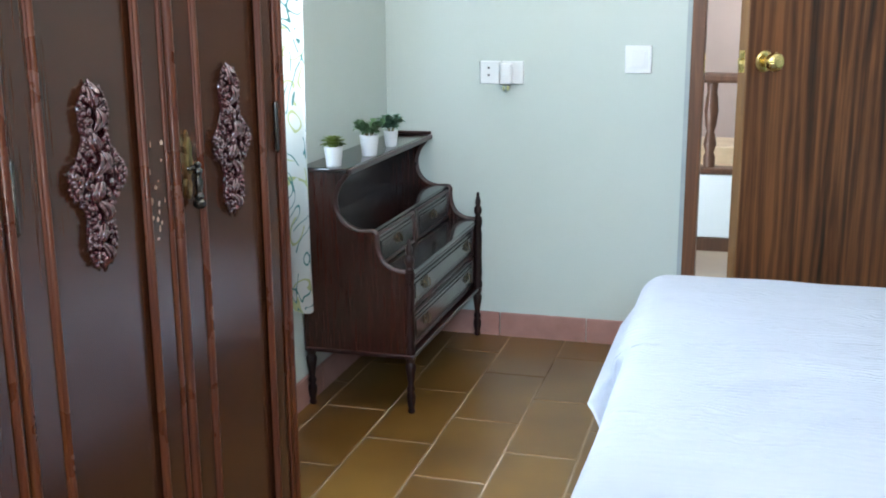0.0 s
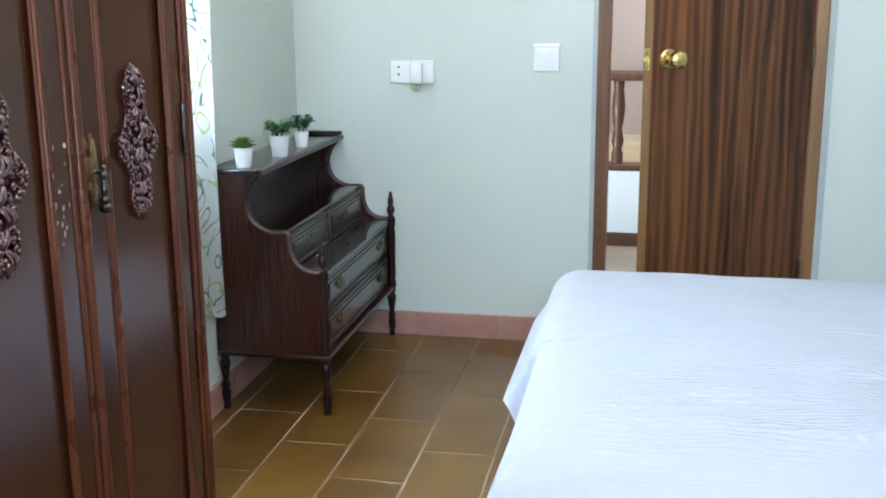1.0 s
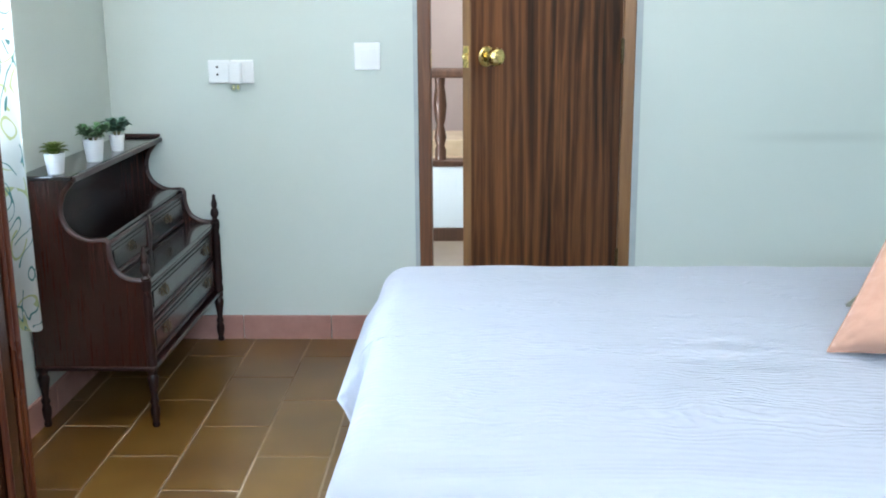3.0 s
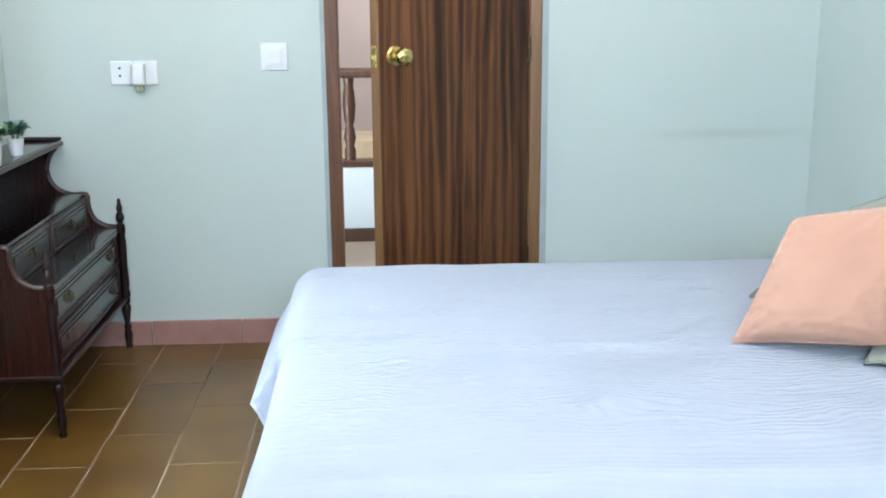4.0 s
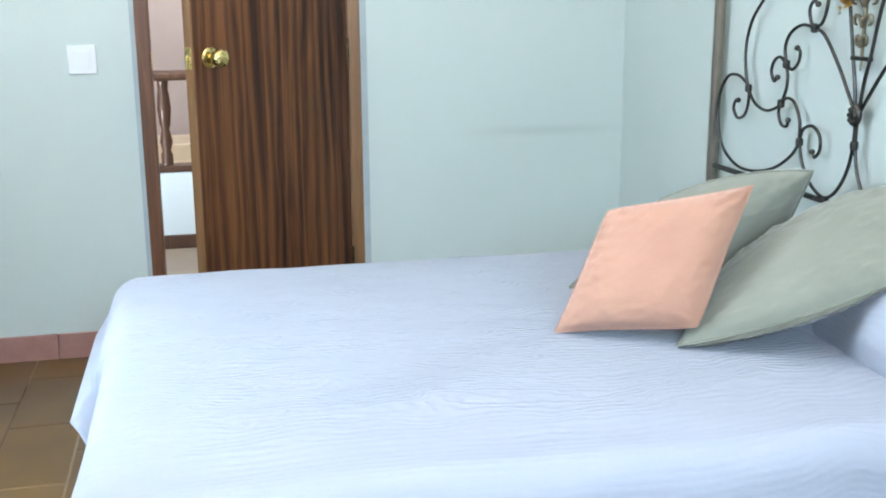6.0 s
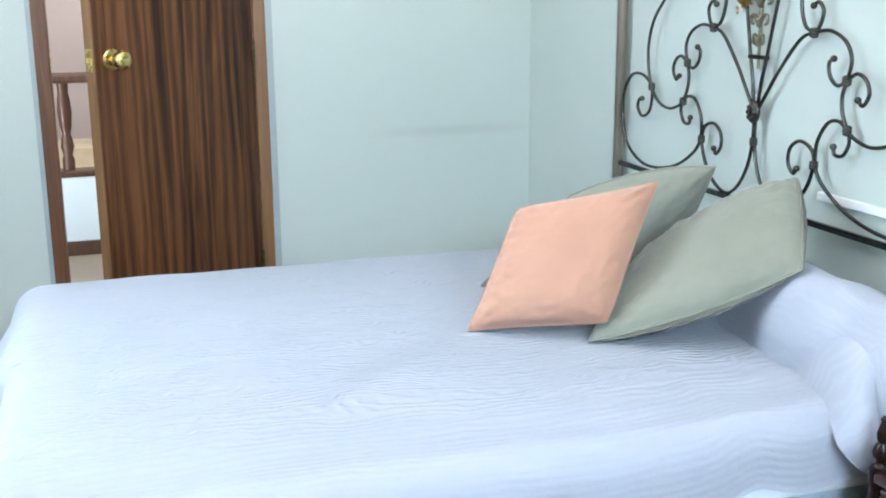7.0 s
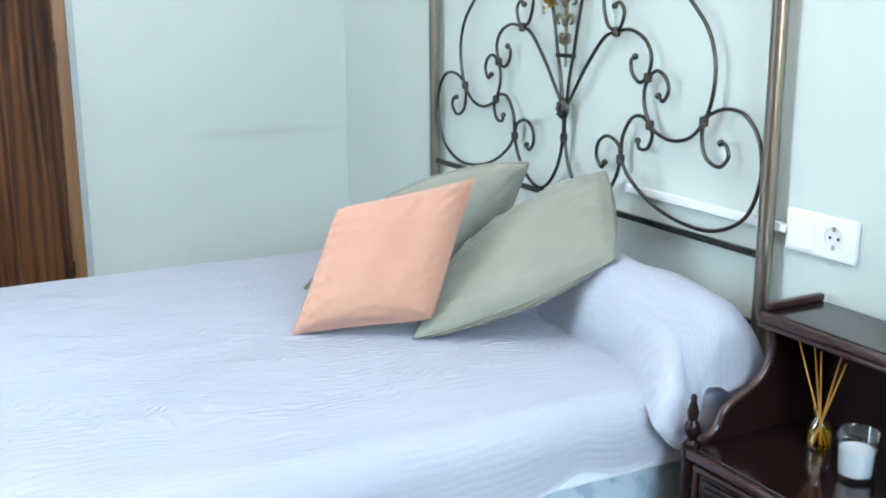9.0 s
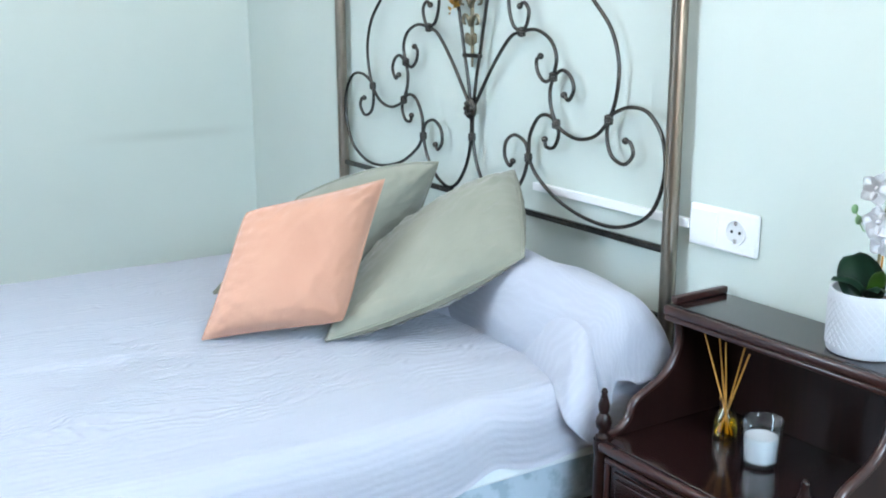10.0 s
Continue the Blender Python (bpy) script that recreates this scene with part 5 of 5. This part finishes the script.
def pillow(name, corners, puff, mat, label, category="pillow", pinch=0.05, seed=1, flange=0.0, group="", sag=0.0, back=0.8, blunt=0.0, crown=0.0, hem=0.0):
    """A stuffed case between four corners, in order round its edge; its back bulges a little less than its front."""
    c = [Vector(q) for q in corners]
    n = (c[1] - c[0] + c[2] - c[3]).cross(c[3] - c[0] + c[2] - c[1]).normalized()
    if n.dot(Vector((-0.3, -1, 0.3))) < 0:
        n = -n
    t = tagged(empty(name, (c[0] + c[1]) / 2), label, category, group)

    def side(sgn):
        def fn(u, v):
            a, b = 2 * u - 1, 2 * v - 1
            uu = 0.5 + 0.5 * a * (1 - pinch * (1 - b * b) * abs(a))
            vv = 0.5 + 0.5 * b * (1 - pinch * (1 - a * a) * abs(b))
            base = (c[0] * (1 - uu) + c[1] * uu) * (1 - vv) + (c[3] * (1 - uu) + c[2] * uu) * vv
            # the two corners that are turned away look blunt
            dull = max(0, -a * b) ** 5 * blunt
            base = base.lerp((c[0] + c[1] + c[2] + c[3]) / 4, dull)
            fa, fb = 1 - abs(a) ** 2.6, 1 - abs(b) ** 2.6
            h = puff * (max(0, fa * fb)) ** 0.52
            q = Vector((a * 2.1 + seed, b * 2.1, sgn))
            rim = (1 - fa * fb)
            h += 0.004 * noise.noise(q * 1.3) * fa * fb ** 0.5 + 0.013 * rim * fa ** 0.3 * fb ** 0.3 * (noise.noise(q * 5.0) + 0.6 * noise.noise(q * 11.0))
            # creases that run out of the corners
            d = math.hypot(1 - abs(a), 1 - abs(b))
            h += 0.0055 * math.exp(-(d / 0.38) ** 2) * min(1, fa * 3, fb * 3) * math.sin(11 * math.atan2(1 - abs(a), 1 - abs(b) + 1e-6) + seed + 2 * a)
            droop = -0.02 * fa * fb * sgn
            return base + n * (sgn * h) + Vector((0, 0, (droop if sgn > 0 else 0) - sag * (1 - a * a) * (1 - vv) + crown * (1 - a * a) * vv))
        return fn

    for k, sgn in (("front_panel", 1), ("back_panel", -back)):
        part(k, sheet(bmesh.new(), side(sgn), 40, 40), mat, t, smooth=85)
    edge = []
    f = side(0.0)
    steps = [k / 20 for k in range(20)]
    edge = [f(s, 0) for s in steps] + [f(1, s) for s in steps] + [f(1 - s, 1) for s in steps] + [f(0, 1 - s) for s in steps]
    edge.append(edge[0])
    if hem:
        # flat cloth border that runs on past the seam along the lower and the outer edge
        mid = (c[0] + c[1] + c[2] + c[3]) / 4
        run = [f(k / 40, 0) for k in range(41)] + [f(1, k / 40) for k in range(1, 41)]

        def border(u, v):
            k = min(int(u * 80), 80)
            p, q = run[k], run[min(k + 1, 80)] - run[max(k - 1, 0)]
            out = q.normalized().cross(n)
            out = out if out.dot(p - mid) > 0 else -out
            along = u * 2 if u <= 0.5 else 2 - u * 2
            wide = hem * (0.35 + 0.65 * math.sin(math.pi * min(1, along))) * (1 if u <= 0.5 else 0.45)
            return p + out * (wide * v) + n * (0.004 * v * (noise.noise(Vector((u * 22, v, seed))) + 0.6))

        part("border", thick(sheet(bmesh.new(), border, 80, 4), 0.0024), mat, t, "flat stitched border", 80)
    part("seam", tube(bmesh.new(), edge, 0.0022 + flange, 6), mat, t, smooth=80)
    return t


pillow("cushion", [(0.706, 2.040, 0.500), (0.951, 1.871, 0.540), (1.112, 1.980, 0.806), (0.837, 2.100, 0.747)], 0.070, PEACH, "square peach cushion propped against sage green pillows", "cushion", 0.030, 1, blunt=0.045)
pillow("pillow", [(0.918, 1.892, 0.500), (1.278, 1.700, 0.668), (1.388, 1.886, 0.812), (1.121, 2.088, 0.6)], 0.056, SAGE, "sage green linen pillow leaning on the covered bolster", "pillow", -0.03, 4, 0.0015, "sage pillows", 0.012, 1.2, crown=0.030, hem=0.026)
pillow("pillow", [(0.852, 2.362, 0.500), (1.300, 2.235, 0.545), (1.334, 2.114, 0.806), (1.075, 2.345, 0.712)], 0.060, SAGE, "sage green linen pillow half hidden behind a cushion", "pillow", 0.0, 9, 0.0015, "sage pillows", crown=0.022)


def under_pillow():
    bm = bmesh.new()
    ball(bm, (1.318, CY - 0.01, 0.505), 1, (0.088, 0.655, 0.105), u=32, v=20)
    for v in bm.verts:
        v.co.z = max(v.co.z, 0.464)
    tagged(part("pillow", bm, MATTRESS, smooth=60), "grey-blue pillow under the end of the bedspread", "pillow")


under_pillow()


# ---------- nightstand ----------
def nightstand():
    xb, xf, y0, y1 = 1.487, 1.176, 0.885, 1.345
    d = tagged(empty("nightstand", (1.33, 1.115, 0)), "dark walnut nightstand with scrolled sides and turned finials", "nightstand")
    zt, zs = 0.645, 0.425
    curve = [(1.196, zs), (1.222, zs + 0.004), (1.246, zs + 0.020), (1.254, zs + 0.040), (1.268, zs + 0.056), (1.311, 0.500), (1.341, 0.520), (1.360, 0.548), (1.368, 0.580), (1.364, 0.604), (1.352, 0.622), (1.346, 0.632)]
    smooth_c = [(p.x, p.y) for p in glide([(a, b, 0) for a, b in curve], 3)]
    outline = [(xb, 0.182), (xf, 0.182), (xf, zs), *smooth_c, (xb, 0.632)]
    for y in (y0, y1 - 0.016):
        m = Matrix(((1, 0, 0, 0), (0, 0, 1, y), (0, 1, 0, 0), (0, 0, 0, 1)))
        s = part("side_panel", prism(bmesh.new(), outline, m, 0.016), WALNUT, d)
        part("side_edge", tube(bmesh.new(), [(a, y + 0.008, b) for a, b in smooth_c], 0.0090, 8), WALNUT_EDGE, s, "rounded worn edge", 60)
    part("top", boxed(1.346, xb, y0 - 0.004, y1 + 0.002, 0.632, zt, bevel=0.003), WALNUT_FLAT, d)
    part("top_edge", boxed(1.334, 1.3455, y0 - 0.006, y1 + 0.004, 0.627, zt - 0.001, bevel=0.004), WALNUT_EDGE, d, "worn reddish front moulding", 60)
    part("top_bead", boxed(1.336, 1.3445, y0 - 0.004, y1 + 0.002, 0.616, 0.6262, bevel=0.003), WALNUT_EDGE, d, "", 60)
    part("top_lip", boxed(1.352, xb, y1 - 0.010, y1 + 0.004, zt + 0.0005, zt + 0.014, bevel=0.003), WALNUT_EDGE, d)
    part("back_panel", boxed(xb - 0.012, xb, y0 + 0.016, y1 - 0.016, 0.182, 0.632), WALNUT, d)
    part("shelf", boxed(xf + 0.004, xb - 0.012, y0 + 0.016, y1 - 0.016, zs - 0.016, zs, bevel=0.003), WALNUT_FLAT, d)
    part("shelf_edge", boxed(xf - 0.010, xf + 0.0035, y0 + 0.020, y1 - 0.020, zs - 0.018, zs - 0.001, bevel=0.004), WALNUT_EDGE, d, "worn front moulding", 60)
    sunk_drawer(d, xf - 0.002, y0 + 0.036, y1 - 0.036, 0.300, 0.402, [(y0 + y1) / 2], "drawer", 0.05, -1)
    sunk_drawer(d, xf - 0.002, y0 + 0.036, y1 - 0.036, 0.192, 0.294, [(y0 + y1) / 2], "drawer", 0.05, -1)
    part("bottom_rail", boxed(xf - 0.006, xb, y0 - 0.004, y1 + 0.004, 0.170, 0.184, bevel=0.004), WALNUT_EDGE, d)
    for x in (xf + 0.008, xb - 0.022):
        for y in (y0 + 0.016, y1 - 0.016):
            part("leg", lathe(bmesh.new(), LEG, (x, y, -0.002), 16), WALNUT, d, smooth=45)
    for y in (y0 + 0.014, y1 - 0.014):
        p = part("post", lathe(bmesh.new(), [(0, 0.184), (0.0175, 0.184), (0.0175, 0.20), (0.015, 0.21), (0.0165, 0.23), (0.0165, 0.37), (0.014, 0.39), (0.0175, 0.405), (0.0175, zs), (0, zs)], (xf + 0.008, y, 0), 16), WALNUT, d, smooth=45)
        part("finial", lathe(bmesh.new(), [(r, h * 0.98) for r, h in FINIAL], (xf + 0.008, y, zs), 18), WALNUT, p, smooth=50)
    return d


nightstand()


def diffuser(at):
    x, y, z = at
    d = tagged(empty("reed_diffuser", at), "small glass reed diffuser with yellow oil on the nightstand", "reed diffuser")
    part("bottle", lathe(bmesh.new(), [(0, 0.0005), (0.021, 0.0005), (0.0225, 0.003), (0.022, 0.020), (0.0195, 0.040), (0.0135, 0.050), (0.011, 0.054), (0.011, 0.066), (0.0135, 0.068), (0.0135, 0.071), (0.0088, 0.071), (0.0088, 0.054), (0.0175, 0.040), (0.0198, 0.020), (0.0200, 0.004), (0, 0.004)], at, 20), GLASS, d, "clear glass bottle", 40)
    part("oil", lathe(bmesh.new(), [(0, 0.0046), (0.0194, 0.0046), (0.0192, 0.020), (0.0184, 0.027), (0, 0.027)], at, 20), OIL, d, "yellow scented oil", 40)
    for k, (dx, dy) in enumerate(((0.000, 0.046), (0.004, 0.022), (-0.004, 0.004), (0.006, -0.020), (-0.004, -0.036))):
        b = Vector((x - dx * 0.35, y - dy * 0.35, z + 0.006))
        t = Vector((x + dx * 1.2, y + dy * 1.35, z + 0.180 - 0.003 * k))
        part("reed", tube(bmesh.new(), [b, b.lerp(t, 0.5), t], 0.0017, 6), REED, d, "orange-brown reed", 60)


def candle(at):
    c = tagged(empty("candle", at), "white candle in a clear glass on the nightstand", "candle")
    part("glass", lathe(bmesh.new(), [(0, 0.0005), (0.029, 0.0005), (0.031, 0.003), (0.0355, 0.078), (0.0348, 0.0795), (0.0335, 0.078), (0.0288, 0.008), (0, 0.007)], at, 32), GLASS, c, "clear tapered glass", 40)
    part("wax", lathe(bmesh.new(), [(0, 0.0082), (0.0255, 0.0086), (0.0278, 0.0490), (0.0270, 0.0505), (0, 0.0495)], at, 28), WAX, c, "white wax", 40)


diffuser((1.374, 1.222, 0.4255))
candle((1.335, 1.108, 0.4255))


def orchid(at):
    x, y, z = at
    o = tagged(empty("orchid_plant", at), "white orchid in a quilted white ceramic pot on the nightstand", "potted plant")
    r, h = 0.060, 0.100
    bm = lathe(bmesh.new(), [(0, 0.0005), (r - 0.003, 0.0005), (r - 0.001, 0.003), (r, 0.010), (r + 0.001, h - 0.004), (r, h), (r - 0.004, h), (r - 0.006, h - 0.025), (0, h - 0.026)], at, 48)
    part("pot", bm, CERAMIC_DIM, o, "white ceramic pot with a lattice relief", 40)
    # raised diagonal lattice round the pot
    lat = bmesh.new()
    for s in (-1, 1):
        for k in range(32):
            a0 = 2 * math.pi * k / 32
            pts = [(x + (r + 0.0008) * math.cos(a0 + s * 1.1 * t), y + (r + 0.0008) * math.sin(a0 + s * 1.1 * t), z + 0.012 + (h - 0.024) * t) for t in (j / 9 for j in range(10))]
            tube(lat, pts, 0.0010, 4)
    part("lattice_relief", lat, CERAMIC_DIM, o, smooth=70)
    part("soil", lathe(bmesh.new(), [(0, h - 0.018), (r - 0.007, h - 0.021), (0, h - 0.025)], at, 20), SOIL, o)
    zt = z + h - 0.018

    def big_leaf(tip, width, mat, curl, blunt=0.6, notched=0.0):
        bm = bmesh.new()
        base, t = Vector((x, y, zt)), Vector(tip)
        d = t - base
        sd = d.cross(Vector((0.82, 0.57, 0))).normalized() if abs(d.z) > 0.05 else d.cross(Vector((0, 0, 1))).normalized()
        nm = sd.cross(d).normalized()

        def fn(u, v):
            w = width * (math.sin(math.pi * min(0.97, 0.10 + 0.87 * u)) ** blunt) * (v - 0.5)
            notch = notched * soft(0.7, 1.0, u) * (1 - abs(2 * v - 1))
            return base + d * (u * (1 - notch)) + nm * (curl * math.sin(math.pi * u) - 0.35 * abs(v - 0.5) * width) + sd * w
        sheet(bm, fn, 14, 6)
        part("leaf", thick(bm, 0.0022), mat, o, smooth=80)

    big_leaf((x - 0.018, y + 0.026, zt + 0.074), 0.068, LEAF_DARK, 0.006, 0.42, 0.05)
    big_leaf((x - 0.034, y + 0.044, zt + 0.034), 0.040, LEAF_DARK, 0.016)
    big_leaf((x - 0.026, y - 0.038, zt + 0.060), 0.024, LEAF_FRESH, 0.014)
    big_leaf((x - 0.040, y - 0.046, zt + 0.034), 0.034, LEAF_DARK, 0.012)
    stem = glide([(x + 0.004, y - 0.004, zt), (x + 0.004, y - 0.008, zt + 0.08), (x + 0.003, y - 0.014, zt + 0.15), (x - 0.002, y - 0.034, zt + 0.195), (x - 0.010, y - 0.070, zt + 0.200)], 6)
    part("stem", tube(bmesh.new(), stem, 0.0026, 7), STEM, o, "brown-green flower stem", 60)
    part("stake", tube(bmesh.new(), [(x + 0.009, y - 0.006, zt), (x + 0.008, y - 0.012, zt + 0.09), (x + 0.006, y - 0.020, zt + 0.17)], 0.0019, 6), REED, o, "thin support stake", 60)
    rnd = random.Random(6)
    for k, (dx, dy, dz) in enumerate(((-0.012, -0.014, 0.128), (-0.008, -0.024, 0.100), (-0.010, -0.004, 0.178), (-0.02, -0.040, 0.190), (-0.016, -0.075, 0.165))):
        c = Vector((x + dx, y + dy, zt + dz))
        fl = bmesh.new()
        fwd = Vector((-0.8, -0.35 + rnd.uniform(-0.3, 0.3), 0.1)).normalized()
        a = fwd.orthogonal().normalized()
        b = fwd.cross(a)
        for j in range(5):
            t = 2 * math.pi * j / 5 + k
            q = math.cos(t) * a + math.sin(t) * b
            leaf_blade(fl, c, c + q * 0.027 + fwd * 0.004, 0.025, up=fwd, curl=0.14, n=5)
        ball(fl, c + fwd * 0.004, 0.0045, u=8, v=6)
        part("flower", thick(fl, 0.0007), PETAL, o, "white orchid flower", 80)
        near = min(stem, key=lambda p: (p - c).length)
        part("pedicel", tube(bmesh.new(), [near, near.lerp(c, 0.5) + Vector((0, 0, 0.006)), c], 0.0013, 5), LEAF, o, "", 60)
    for dy, dz in ((0.036, 0.140), (0.028, 0.124)):
        c = Vector((x - 0.006, y + dy, zt + dz))
        part("bud", ball(bmesh.new(), c, 0.006, (0.9, 0.9, 1.3), u=8, v=7), LEAF, o, "green flower bud", 70)
        part("pedicel", tube(bmesh.new(), [Vector((x + 0.003, y - 0.011, zt + 0.108)), Vector((x - 0.003, y + dy - 0.008, zt + dz - 0.016)), c], 0.0012, 5), LEAF, o, "", 60)


orchid((1.420, 0.988, 0.6455))


# ---------- floor tiles ----------
def floor_tiles():
    shared = {}
    w, h, g = 0.2005, 0.405, 0.0028
    xs = -0.7855
    for i in range(-4, 13):
        u0, u1 = xs + i * w, xs + (i + 1) * w
        u0, u1 = max(u0, X0), min(u1, X1)
        if u1 - u0 < 0.02:
            continue
        shift = 0.0 if i % 2 == 0 else h / 2
        for k in range(-1, 14):
            v1 = Y1 - k * h + shift
            v0 = v1 - h
            v0, v1 = max(v0, Y0), min(v1, Y1)
            if v1 - v0 < 0.02:
                continue
            key = (round(u1 - u0, 3), round(v1 - v0, 3))
            if key not in shared:
                bm = boxed(-key[0] / 2 + g, key[0] / 2 - g, -key[1] / 2 + g, key[1] / 2 - g, -0.010, 0.0, bevel=0.0022)
                me = bpy.data.meshes.new("tile")
                bm.to_mesh(me)
                bm.free()
                me.materials.append(TILE)
                shared[key] = me
            t = new("tile", shared[key])
            t.parent = floor
            t.location = ((u0 + u1) / 2, (v0 + v1) / 2, 0.0004 * math.sin(i * 5.1 + k * 3.7) - 0.0006)


floor_tiles()
